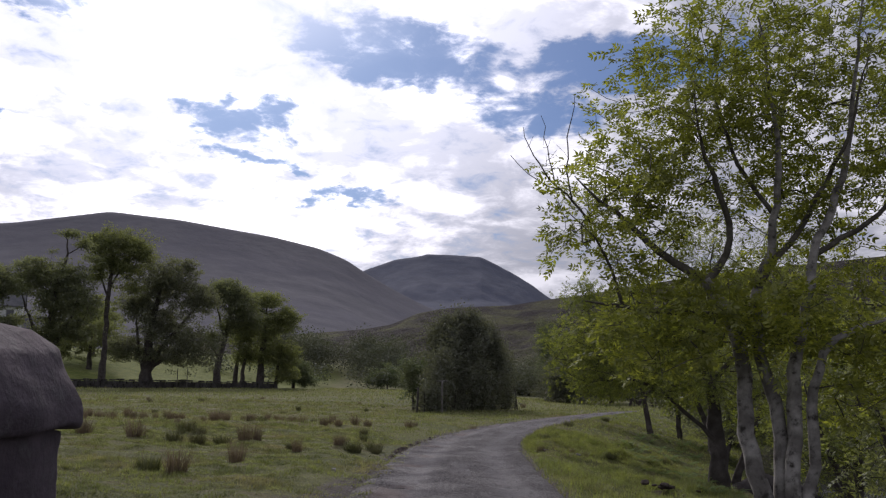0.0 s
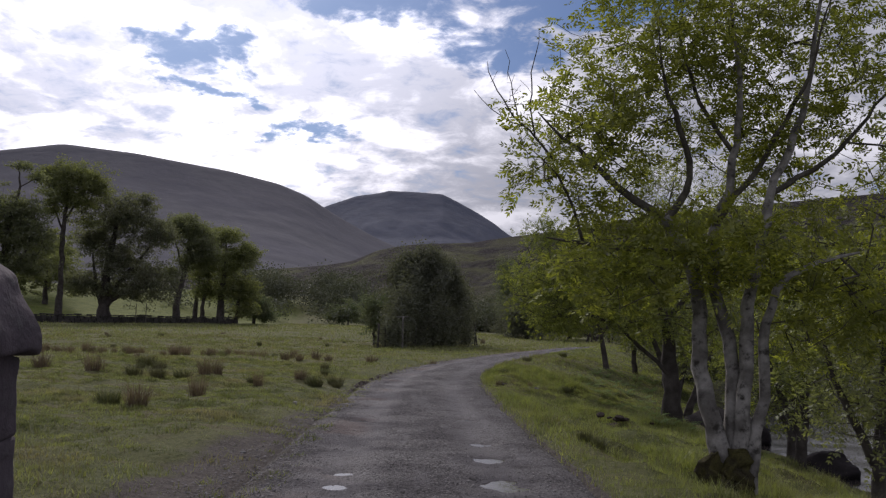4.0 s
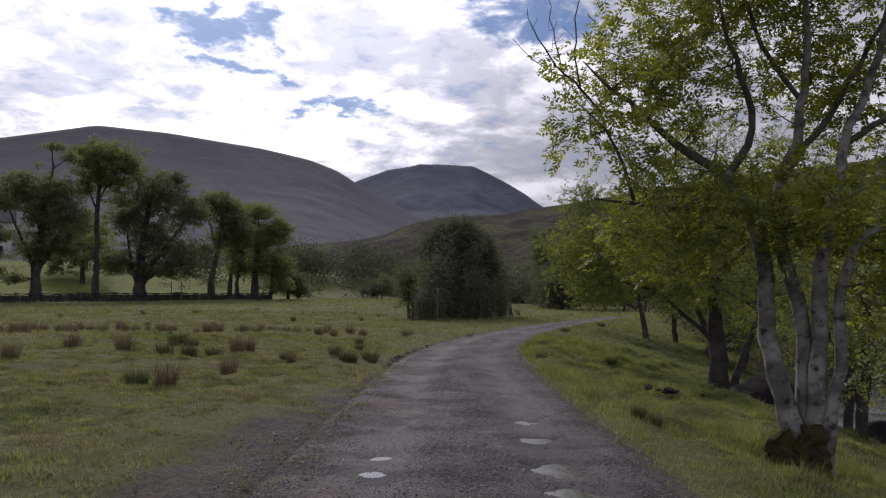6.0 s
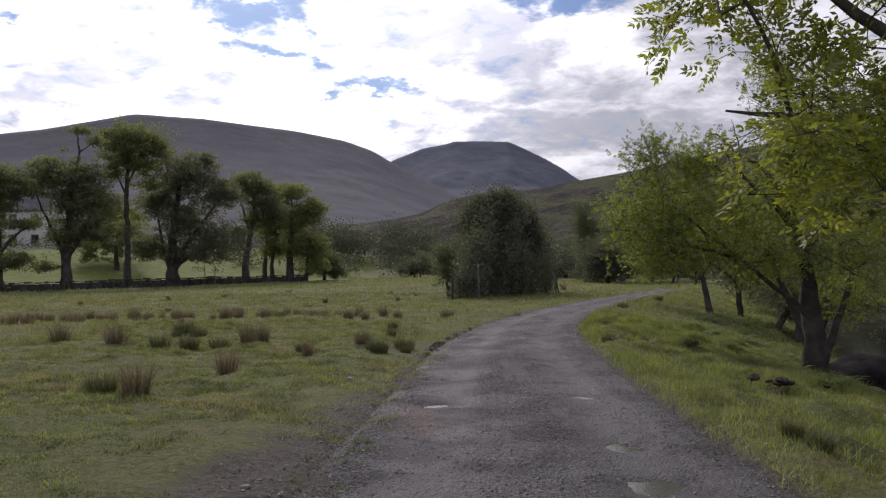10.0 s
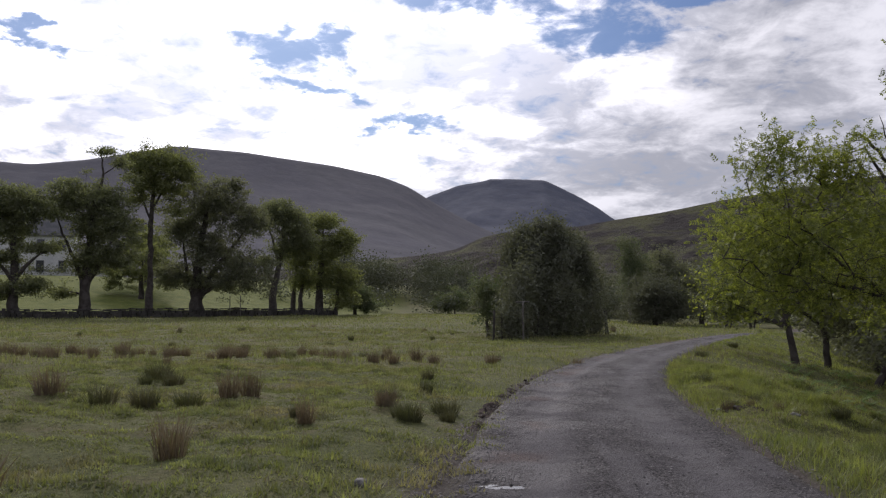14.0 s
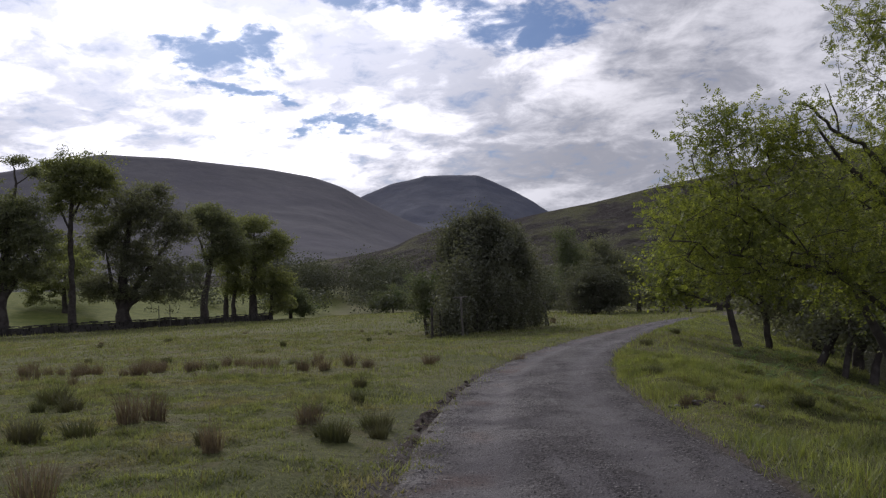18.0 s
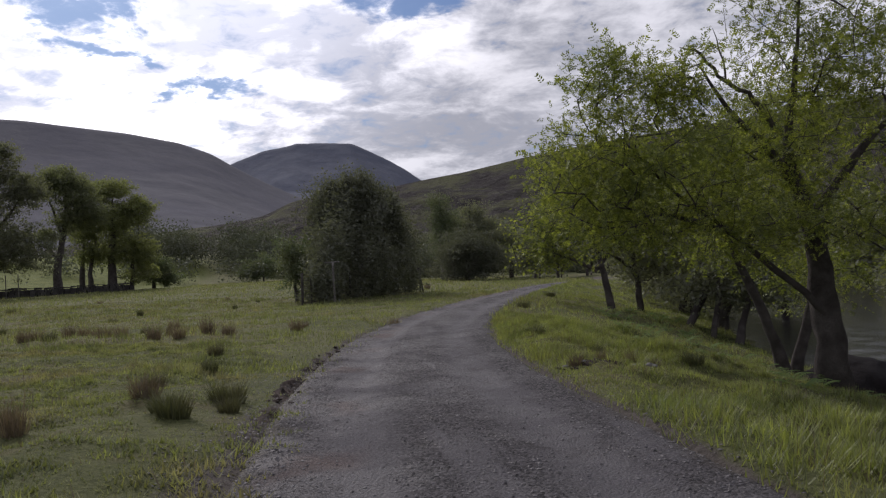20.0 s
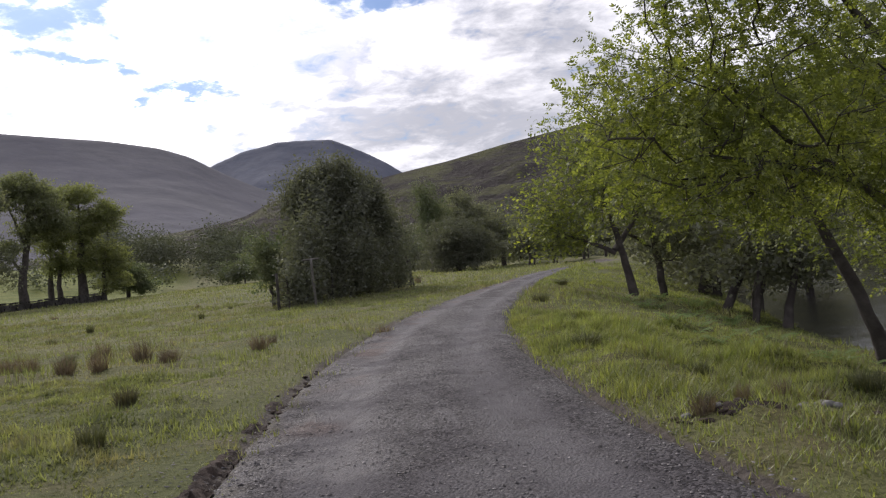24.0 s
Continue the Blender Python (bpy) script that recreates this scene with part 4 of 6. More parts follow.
# a dead bough breaking out of its crown
D = Tree(6)
D.fixed = {}
zt = one(8.2, 26.5)
D.put_stem([(7.6, 26.6, zt + 4.5), (7.0, 26.4, zt + 5.2), (6.5, 26.3, zt + 5.35), (6.0, 26.2, zt + 5.9), (5.6, 26.2, zt + 5.95)], [0.05, 0.042, 0.034, 0.024, 0.006], 0, 0.15, 0.03)
D.put_stem([(6.5, 26.3, zt + 5.35), (6.45, 26.3, zt + 5.9), (6.3, 26.3, zt + 6.3)], [0.022, 0.016, 0.005], 1, 0.15, 0.02)
r = D.radii(0.005)
v, f = D.tubes(r, D.chains(r), sides_near)
big_ash = bpy.data.objects["bank_tree.003"]
solid("dead_branch", v - np.array(big_ash.location), f, BARK_TWIG, big_ash, "bare leafless bough", smooth=True)

bank_tree(32, 9.8, 31.2, [
    ([(0.3, 0, -0.3), (0.0, 0.1, 0.9), (-0.5, 0.3, 2.4), (-1.2, 0.5, 3.9), (-1.9, 0.6, 5.2)], [0.18, 0.12, 0.09, 0.06, 0.02]),
    ([(0.5, 0.1, -0.3), (1.0, 0.3, 0.9), (1.7, 0.6, 2.4), (2.2, 0.8, 4.6)], [0.16, 0.12, 0.09, 0.03])],
    [((1.8, 0.8, 2.2), (2.2, 2.0, 0.9), 2.4), ((-0.4, 0.8, 3.0), (1.6, 1.8, 0.6), 1.4), ((-2.0, 0.4, 4.6), (2.2, 2.4, 1.3), 3), ((1.0, 0.8, 4.6), (2.6, 2.4, 1.5), 3), ((0.5, 0.5, 6.0), (2.0, 2.0, 1.2), 2)],
    520, "dark leaning alder with a thick forked trunk", LEAF_ALDER, 9, 0.25)

bank_tree(33, 14.4, 42.1, [
    ([(0, 0, -0.3), (0.4, 0.2, 1.0), (1.0, 0.4, 2.4), (1.8, 0.6, 4.0)], [0.16, 0.12, 0.09, 0.03]),
    ([(-0.8, 0.5, -0.2), (-0.4, 0.6, 1.2), (-0.1, 0.8, 2.6), (0.1, 1.0, 4.2)], [0.13, 0.10, 0.08, 0.03]),
    ([(-1.6, 1.4, -0.1), (-0.8, 1.6, 1.2), (0.1, 1.9, 2.4), (0.6, 2.2, 4.0)], [0.18, 0.14, 0.10, 0.03])],
    [((0.6, 0.8, 2.3), (2.8, 2.4, 0.9), 4), ((0.3, 0.8, 4.0), (2.8, 2.6, 1.5), 3), ((0.4, 1.2, 5.4), (2.4, 2.2, 1.4), 2)],
    680, "clump of slanting alder stems at the water's edge", LEAF_DARK, 16, 0.17, feather=False, spread=0.26)

bank_tree(34, 10.7, 44.9, [
    ([(0, 0, -0.2), (-0.12, 0.05, 1.0), (-0.30, 0.1, 1.9), (-0.6, 0.2, 3.2)], [0.17, 0.13, 0.11, 0.04]),
    ([(-0.5, 0.1, 1.6), (-1.4, 0.1, 2.1), (-2.2, 0.0, 2.4)], [0.09, 0.06, 0.02]),
    ([(-0.5, 0.1, 1.7), (0.4, 0.3, 2.6), (0.8, 0.3, 3.6)], [0.10, 0.07, 0.02])],
    [((-2.5, 0.2, 3.0), (1.4, 1.8, 1.5), 3), ((-0.9, 0.2, 3.8), (2.0, 2.2, 1.5), 3), ((0.4, 0.3, 4.0), (2.0, 2.0, 1.5), 2.5), ((-1.4, 0.4, 5.4), (1.8, 1.8, 1.2), 2), ((-2.2, 0.2, 2.3), (1.0, 1.2, 0.5), 0.8)],
    760, "crooked yellow-green rowan on the bank", LEAF_ALDER, 14, 0.13, feather=False, spread=0.22)

bank_tree(35, 13.0, 47.7, [
    ([(0, 0, -0.2), (-0.1, 0.0, 1.1), (-0.25, 0.1, 2.2), (-0.2, 0.2, 3.8)], [0.16, 0.13, 0.10, 0.04]),
    ([(-0.2, 0.1, 1.9), (-1.2, 0.1, 2.7), (-1.9, 0.1, 3.0)], [0.08, 0.06, 0.02])],
    [((1.0, 0.4, 2.1), (2.2, 2.2, 0.9), 3.5), ((-0.6, 0.2, 3.6), (2.3, 2.2, 1.3), 3), ((0.6, 0.4, 4.8), (2.0, 2.0, 1.4), 2)],
    520, "dark crooked alder on the bank", LEAF_DARK, 16, 0.17, feather=False, spread=0.26)

bank_tree(36, 18.7, 55.7, [
    ([(0, 0, -0.3), (0.1, 0.0, 1.5), (0.3, 0.2, 3.0), (0.4, 0.4, 5.5)], [0.55, 0.42, 0.32, 0.06])],
    [((0.2, 0.2, 1.7), (3.4, 3.0, 1.3), 4), ((0.0, 0.2, 4.2), (3.6, 3.2, 1.9), 3), ((0.6, 0.4, 6.0), (3.0, 3.0, 2.0), 3)],
    640, "dense dark alder by the river", LEAF_DARK, 16, 0.22, feather=False, spread=0.34)

bank_tree(37, 16.6, 47.8, [
    ([(0, 0, -0.2), (0.3, 0.1, 1.2), (0.8, 0.2, 2.8), (1.4, 0.4, 5.0)], [0.26, 0.20, 0.15, 0.05]),
    ([(0.3, 0.1, 1.4), (-0.6, 0.3, 2.8), (-1.2, 0.4, 4.2)], [0.12, 0.09, 0.03])],
    [((1.2, 0.2, 2.0), (2.2, 2.2, 1.0), 3.5), ((0.2, 0.2, 4.2), (2.6, 2.6, 1.6), 3), ((1.0, 0.4, 5.8), (2.4, 2.2, 1.5), 2)],
    700, "dark leafy alder beside the river", LEAF_DARK, 15, 0.18, feather=False, spread=0.28)


def far_tree(name, seed, x, y, trunk, radii, blobs, n, per, size, label, leaf, category="tree", group="", bark=BARK_DARK, spread=0.29, step=0.7, tip=0.014, flat=0.5, extra=(), shell=0.48, lay=0.50, fill=0.06):
    z = one(x, y)
    g = np.random.default_rng(seed)
    ob = thing(name, (x, y, z - 0.1), label, category, group)
    T = Tree(seed)
    T.fixed = {}
    T.put_stem([(x + a, y + c, z + d) for a, c, d in trunk], radii, 0, step * 0.8, 0.05)
    for k, (pts, rad) in enumerate(extra):
        T.put_stem([(x + a, y + c, z + d) for a, c, d in pts], rad, k + 1, step * 0.8, 0.05)
    total = sum(q[2] for q in blobs)
    lo = np.min([np.array(c) - np.array(rr) for c, rr, q in blobs], axis=0)
    hi = np.max([np.array(c) + np.array(rr) for c, rr, q in blobs], axis=0)
    mid, half = (lo + hi) / 2, (hi - lo) / 2
    every = [(c, tuple(1.05 * e for e in rr), q) for c, rr, q in blobs] + [(tuple(mid), (half[0] * 0.78, half[1] * 0.8, half[2] * 0.78), total * fill)]
    T.crown([((x + c[0], y + c[1], z + c[2]), rr, q) for c, rr, q in every], n, step, shell, ragged=0.2)
    finish_tree(T, ob, tip, bark, bark, sides_far)
    tips = np.array([T.p[i] for i in T.tips])
    at = np.repeat(tips, per, axis=0) + g.normal(0, 1, (len(tips) * per, 3)) * np.array([spread, spread, spread * lay])
    v, f = small_leaves(g, at, size, flat)
    solid("foliage", v - np.array(ob.location), f, leaf, ob)
    return ob


FIELD = "old trees along the field wall"
far_tree("field_tree", 41, -38.3, 84.5, [(0, 0, 0), (0, 0, 2.5), (0.1, 0, 5), (0.4, 0, 8), (0.6, 0, 11.0)], [0.62, 0.42, 0.35, 0.24, 0.10],
         [((-1.4, 0, 11.1), (2.3, 2.2, 1.5), 3), ((1.4, 0, 10.6), (2.2, 2.2, 1.5), 3), ((2.8, 0, 8.5), (2.1, 2.2, 1.7), 3), ((0.5, 0, 8.2), (2.2, 2.2, 1.9), 3), ((-3.1, 0, 9.7), (1.5, 1.5, 1.0), 1.2), ((-3.3, 0, 6.3), (1.1, 1.2, 0.5), 0.4),
          ((2.7, 0, 5.4), (1.8, 1.9, 1.3), 2), ((0.2, 0, 5.2), (1.6, 1.6, 1.3), 2), ((-2.1, 0, 2.2), (1.3, 1.2, 0.5), 0.7), ((1.4, 0, 15.0), (1.2, 0.9, 0.30), 0.35), ((2.9, 0, 14.0), (1.0, 0.9, 0.35), 0.35), ((4.0, 0, 12.6), (0.8, 0.8, 0.4), 0.3)],
         1150, 40, 0.195, "broad dark sycamore with a dead-topped crown", LEAF_OAK, group=FIELD,
         extra=[([(0, 0, 2.2), (-0.8, 0, 4.6), (-2.0, 0, 7.0), (-2.9, 0, 9.4)], [0.26, 0.18, 0.12, 0.04]), ([(0.4, 0, 8), (1.0, 0.2, 11.5), (1.3, 0.3, 13.2), (0.9, 0.2, 15)], [0.2, 0.14, 0.09, 0.04]),
                ([(1.25, 0.3, 13.0), (2.2, 0.2, 13.4), (3.0, 0.1, 14.0)], [0.07, 0.05, 0.03]), ([(0.1, 0, 3.0), (1.4, 0, 5.0), (2.6, 0, 7.4)], [0.26, 0.18, 0.06]), ([(0, 0, 2.0), (-1.2, 0, 2.6), (-2.4, 0, 2.3)], [0.12, 0.08, 0.03])])
far_tree("field_tree", 42, -35.2, 91.0, [(0, 0, 0), (0.1, 0, 4), (0.0, 0, 9), (0.2, 0, 12), (0.3, 0, 15.5)], [0.44, 0.27, 0.23, 0.18, 0.05],
         [((-0.7, 0, 15.2), (2.3, 2.2, 1.5), 4), ((2.0, 0, 15.0), (2.5, 2.4, 1.6), 4), ((3.2, 0, 14.0), (1.4, 1.4, 1.0), 1.5), ((-0.3, 0, 13.1), (2.0, 2.0, 1.2), 2.4), ((2.0, 0, 12.5), (1.9, 1.9, 1.2), 2), ((-1.4, 0, 11.6), (1.2, 1.2, 0.8), 0.8),
          ((2.4, 0, 10.5), (1.2, 1.2, 0.8), 0.7), ((-1.3, 0, 8.8), (1.0, 1.0, 0.7), 0.4)], 820, 38, 0.185,
         "tall slender lime with a high light-green crown", LEAF_LIME, group=FIELD, extra=[([(0.1, 0, 10.5), (1.4, 0, 12.6), (2.6, 0, 14.6)], [0.13, 0.09, 0.03]), ([(0.0, 0, 9.5), (-1.0, 0, 11.8), (-1.2, 0, 14.2)], [0.12, 0.08, 0.03])])
far_tree("field_tree", 43, -32.1, 95.5, [(0, 0, 0), (0, 0, 1.6), (0.1, 0, 5), (0.6, 0, 9), (1.2, 0, 13)], [0.90, 0.55, 0.42, 0.28, 0.08],
         [((1.5, 0, 11.8), (3.2, 3.1, 2.6), 6), ((3.6, 0, 13.4), (1.0, 1.0, 0.7), 0.6), ((5.3, 0, 9.7), (2.3, 2.3, 1.8), 3), ((-1.6, 0, 9.0), (1.9, 2.0, 1.8), 2.4), ((1.3, 0, 6.8), (3.0, 2.8, 2.2), 4), ((-2.3, 0, 4.1), (2.2, 2.1, 1.4), 2.6),
          ((4.7, 0, 4.5), (3.1, 3.0, 2.4), 5), ((1.2, 0, 3.3), (2.2, 2.0, 0.9), 1.8)],
         1600, 40, 0.195, "massive dark sycamore with boughs close to the ground", LEAF_DARK, group=FIELD,
         extra=[([(0.1, 0, 1.4), (1.6, 0, 4.4), (3.6, 0.3, 7), (5.0, 0.3, 9.2)], [0.34, 0.24, 0.14, 0.05]), ([(-0.1, 0, 1.4), (-1.0, 0, 4.2), (-1.6, 0.3, 7.5)], [0.30, 0.2, 0.06]), ([(0.1, 0, 1.8), (2.0, 0, 3.2), (4.4, 0, 4.2)], [0.26, 0.18, 0.06])])
far_tree("field_tree", 44, -26.6, 104.0, [(0, 0, 0), (0.1, 0, 3), (0.8, 0, 5.4), (1.2, 0, 8.5), (1.2, 0, 11.5)], [0.55, 0.34, 0.29, 0.2, 0.05],
         [((0.75, 0, 11.8), (2.2, 2.2, 1.2), 3), ((-0.75, 0, 11.0), (1.5, 1.6, 1.1), 1.8), ((2.4, 0, 10.3), (2.1, 2.2, 1.5), 3), ((1.6, 0, 7.6), (1.7, 1.8, 1.4), 2), ((-0.9, 0, 6.0), (1.2, 1.3, 0.7), 0.8), ((3.6, 0, 8.2), (1.8, 1.8, 1.4), 2)], 880, 38, 0.19,
         "open-crowned sycamore with a bare lower trunk", LEAF_OAK, group=FIELD, extra=[([(0.2, 0, 3.6), (-0.7, 0, 5.2), (-1.4, 0, 5.8)], [0.18, 0.12, 0.04]), ([(0.9, 0, 5.6), (0.0, 0, 8.2), (-0.6, 0, 10.6)], [0.18, 0.12, 0.04])])
far_tree("field_tree", 45, -22.6, 110.0, [(0, 0, 0), (0, 0, 3), (0.3, 0, 6), (0.4, 0, 10.5)], [0.55, 0.42, 0.32, 0.06],
         [((-0.2, 0, 11.0), (2.7, 2.6, 1.3), 3), ((3.0, 0, 9.0), (1.9, 2.0, 1.6), 2.4), ((0.6, 0, 7.9), (2.9, 2.8, 1.9), 4), ((-2.6, 0, 6.8), (1.9, 2.0, 1.7), 2.4), ((1.0, 0, 4.5), (2.7, 2.6, 1.7), 3), ((3.4, 0, 4.2), (1.6, 1.7, 1.8), 2), ((-2.2, 0, 4.0), (1.6, 1.6, 1.1), 1.2), ((3.0, 0, 1.8), (1.6, 1.5, 0.9), 1)],
         1300, 38, 0.19, "rounded leafy lime at the end of the wall", LEAF_LIME, group=FIELD,
         extra=[([(-3.3, 0.5, 0), (-3.2, 0.5, 2.5), (-2.8, 0.3, 6)], [0.34, 0.26, 0.06]), ([(-2.2, -0.4, 0), (-2.1, -0.4, 2.5), (-1.6, 0, 6)], [0.30, 0.22, 0.06]), ([(2.0, 0, 0), (2.1, 0, 2.5), (2.8, 0, 6)], [0.26, 0.2, 0.05])])
far_tree("field_tree", 46, -19.4, 116.0, [(0, 0, 0), (0, 0, 1.4), (0.2, 0, 3)], [0.25, 0.18, 0.05],
         [((0.0, 0, 2.2), (2.1, 2.0, 1.5), 5), ((1.6, 0, 1.2), (1.3, 1.3, 0.9), 2)], 260, 70, 0.17, "low rounded green bush beyond the wall", LEAF_PALE, "bush", group=FIELD)
far_tree("field_tree", 47, -42.6, 80.5, [(0, 0, 0), (0, 0, 3), (-0.1, 0, 6), (-0.2, 0, 10)], [0.50, 0.33, 0.27, 0.07],
         [((-0.3, 0, 10.0), (2.5, 2.4, 1.6), 4), ((1.6, 0, 9.3), (1.6, 1.5, 1.2), 1.8), ((-2.2, 0, 9.3), (1.8, 1.7, 1.3), 2), ((-0.6, 0, 7.6), (2.2, 2.1, 0.9), 2), ((1.9, 0, 6.1), (1.7, 1.7, 0.4), 0.7), ((-1.4, 0, 5.2), (1.8, 1.7, 0.6), 1.2), ((1.4, 0, 2.8), (1.5, 1.4, 0.8), 1.2), ((-1.3, 0, 2.4), (1.5, 1.4, 0.7), 1.2)], 1000, 40, 0.195,
         "dark layered sycamore by the wall", LEAF_OAK, group=FIELD, extra=[([(0, 0, 3.4), (1.4, 0, 5.0), (2.8, 0, 5.8)], [0.2, 0.14, 0.04]), ([(0, 0, 3.0), (-1.2, 0, 4.6), (-2.4, 0, 5.3)], [0.2, 0.14, 0.04])])
far_tree("field_tree", 48, -50.0, 76.0, [(0, 0, 0), (0, 0, 3), (0.1, 0, 9)], [0.6, 0.45, 0.07],
         [((0, 0, 8.6), (4.4, 4.0, 2.6), 4), ((0, 0, 5), (4.0, 3.6, 1.7), 3)], 300, 60, 0.22, "dark sycamore by the wall", LEAF_OAK, group=FIELD)
far_tree("field_tree", 49, -45.0, 112.0, [(0, 0, 0), (0, 0, 2), (0.1, 0, 5)], [0.35, 0.25, 0.05],
         [((-1.8, 0, 4.0), (2.8, 2.6, 2.6), 4), ((1.4, 0, 4.6), (2.6, 2.6, 2.2), 3), ((3.2, 0, 3.0), (1.9, 2.0, 1.7), 2), ((-3.4, 0, 2.4), (1.6, 1.6, 1.6), 1.5)], 380, 60, 0.19, "yellow-green shrubby tree on the lawn", LEAF_LIME)
far_tree("field_tree", 50, -49.5, 124.0, [(0, 0, 0), (0, 0, 3), (0.1, 0, 7)], [0.4, 0.3, 0.05],
         [((0.0, 0, 5.6), (3.8, 3.2, 2.6), 4)], 220, 50, 0.24, "green garden tree beside the white house", LEAF_LIME)

# ---- thicket inside the old pen
px, py = 1.5, 59.5
gp = np.random.default_rng(151)
plumes = []
for k in range(34):
    a, q = gp.uniform(0, 6.283), math.sqrt(gp.random())
    h = 5.9 - 1.9 * q * q + gp.uniform(-0.5, 0.7)
    plumes.append(((2.5 * q * math.cos(a) - 0.1, 2.8 * q * math.sin(a), h - 0.5), (0.34, 0.34, 0.85), 0.55))
far_tree("pen_thicket", 51, px, py, [(0, 0, 0), (0, 0, 1.5), (0.0, 0, 3), (-0.2, 0, 6.2)], [0.22, 0.18, 0.14, 0.03],
         [((-2.2, -6.2, 0.9), (0.6, 1.0, 0.9), 1.2), ((-1.8, -5.0, 1.5), (0.8, 1.5, 1.5), 1.8), ((-1.4, -3.8, 2.6), (1.0, 1.8, 1.6), 2.0), ((0.1, -2.0, 2.4), (1.6, 1.7, 2.0), 2.4), ((1.9, 0.2, 1.8), (1.7, 2.4, 1.7), 2.4), ((0.0, 0, 2.8), (3.0, 3.4, 2.6), 6),
          ((-1.7, -0.6, 4.6), (1.1, 1.6, 1.4), 2.6), ((-0.3, 0, 5.0), (1.4, 1.8, 1.2), 3.0), ((1.3, 0.6, 4.5), (1.4, 1.8, 1.2), 2.8), ((2.5, 1.6, 3.6), (1.1, 1.6, 1.4), 2.2), ((3.1, 3.0, 1.8), (0.9, 1.6, 1.6), 2), ((0.0, 0.0, 1.2), (2.9, 3.4, 1.1), 3),
          ((-1.6, -5.0, 0.6), (0.6, 1.3, 0.7), 1.2), ((-0.4, -2.8, 0.6), (0.6, 1.3, 0.7), 1.2), ((0.8, -0.6, 0.6), (0.6, 1.3, 0.7), 1.2), ((2.0, 1.6, 0.6), (0.6, 1.3, 0.7), 1.2), ((3.2, 3.8, 0.6), (0.5, 1.2, 0.7), 1.2)] + plumes,
         1900, 42, 0.135, "dense dark willow thicket filling a fenced pen", LEAF_WILLOW, "thicket", spread=0.20, step=0.5, tip=0.010, lay=1.5, flat=1.6, shell=0.5, fill=0.0,
         extra=[([(-1.2, -0.8, 0), (-1.5, -0.8, 2), (-1.9, -1.0, 4.6)], [0.12, 0.09, 0.02]), ([(1.3, 0.8, 0), (1.6, 1.0, 2), (1.6, 1.2, 4.8)], [0.14, 0.10, 0.02]),
                ([(2.2, 2.6, 0), (2.6, 2.8, 2), (2.8, 2.8, 3.8)], [0.10, 0.08, 0.02])])

far_tree("bush", 57, -1.75, 57.2, [(0, 0, 0), (0, 0, 0.8), (-0.1, 0, 2.4)], [0.10, 0.08, 0.02], [((0, 0, 2.5), (1.0, 1.0, 1.0), 4), ((0.3, 0, 1.2), (0.9, 0.9, 1.0), 2)], 150, 40, 0.12,
         "pale silvery willow pushing out of the pen", LEAF_PALE, "bush", spread=0.2, step=0.3, tip=0.008)

# ---- dark growth along the river past the bend
for sd, x, y, h, w in ((71, 20.5, 64.0, 4.8, 3.0), (72, 24.5, 70.5, 5.2, 3.2), (73, 29.5, 78.0, 5.0, 3.4), (74, 35.5, 85.0, 5.4, 3.6), (75, 27.0, 61.0, 5.2, 3.2)):
    far_tree("bank_tree", sd, x, y, [(0, 0, -0.2), (0.2, 0, 1.4), (0.3, 0, h)], [0.26, 0.20, 0.04], [((0, 0, h * 0.50), (w, w * 0.9, h * 0.30), 4), ((0.3, 0, h * 0.85), (w * 0.8, w * 0.8, h * 0.30), 3)],
             300, 26, 0.22, "dark spreading alder by the river past the bend", LEAF_DARK, group="trees along the river bank", spread=0.34, step=0.5, tip=0.015)
for sd, x, y in ((76, 21.5, 99.0), (77, 24.3, 100.5), (78, 27.2, 99.5), (79, 30.0, 101.0), (80, 33.2, 100.0)):
    far_tree("thorn_tree", sd, x, y, [(0, 0, -0.2), (0.1, 0, 0.9), (0.2, 0, 2.4)], [0.16, 0.13, 0.04], [((0, 0, 2.1), (2.0, 1.8, 0.65), 4), ((0.2, 0, 2.9), (1.6, 1.5, 0.6), 2)],
             150, 26, 0.22, "low flat-topped thorn tree at the far bend", LEAF_WILLOW, group="thorn trees at the bend", spread=0.34, step=0.4, tip=0.02,
             extra=[([(0.5, 0.3, -0.2), (0.6, 0.3, 0.9), (0.8, 0.3, 2.2)], [0.10, 0.08, 0.03])])

# ---- trees closing the meadow
far_tree("bush", 52, -7.9, 132.0, [(0, 0, 0), (0, 0, 0.8), (0, 0, 2)], [0.12, 0.1, 0.03], [((0, 0, 1.9), (3.0, 2.4, 1.8), 4), ((-1.6, 0, 1.2), (1.6, 1.4, 1.1), 2)], 180, 36, 0.24,
         "pale grey-green willow bush at the edge of the meadow", LEAF_PALE, "bush", spread=0.35)
far_tree("willow", 53, 14.8, 101.0, [(0, 0, 0), (0, 0, 1.5), (0, 0, 4)], [0.3, 0.25, 0.05], [((-0.4, 0, 2.9), (3.2, 3.0, 2.5), 5), ((2.0, 0, 2.4), (2.3, 2.2, 2.0), 3), ((0, 0, 0.9), (3.9, 3, 0.9), 2)], 620, 60, 0.17,
         "rounded grey-green willow beyond the bend", LEAF_WILLOW, spread=0.34, group="trees beyond the bend")
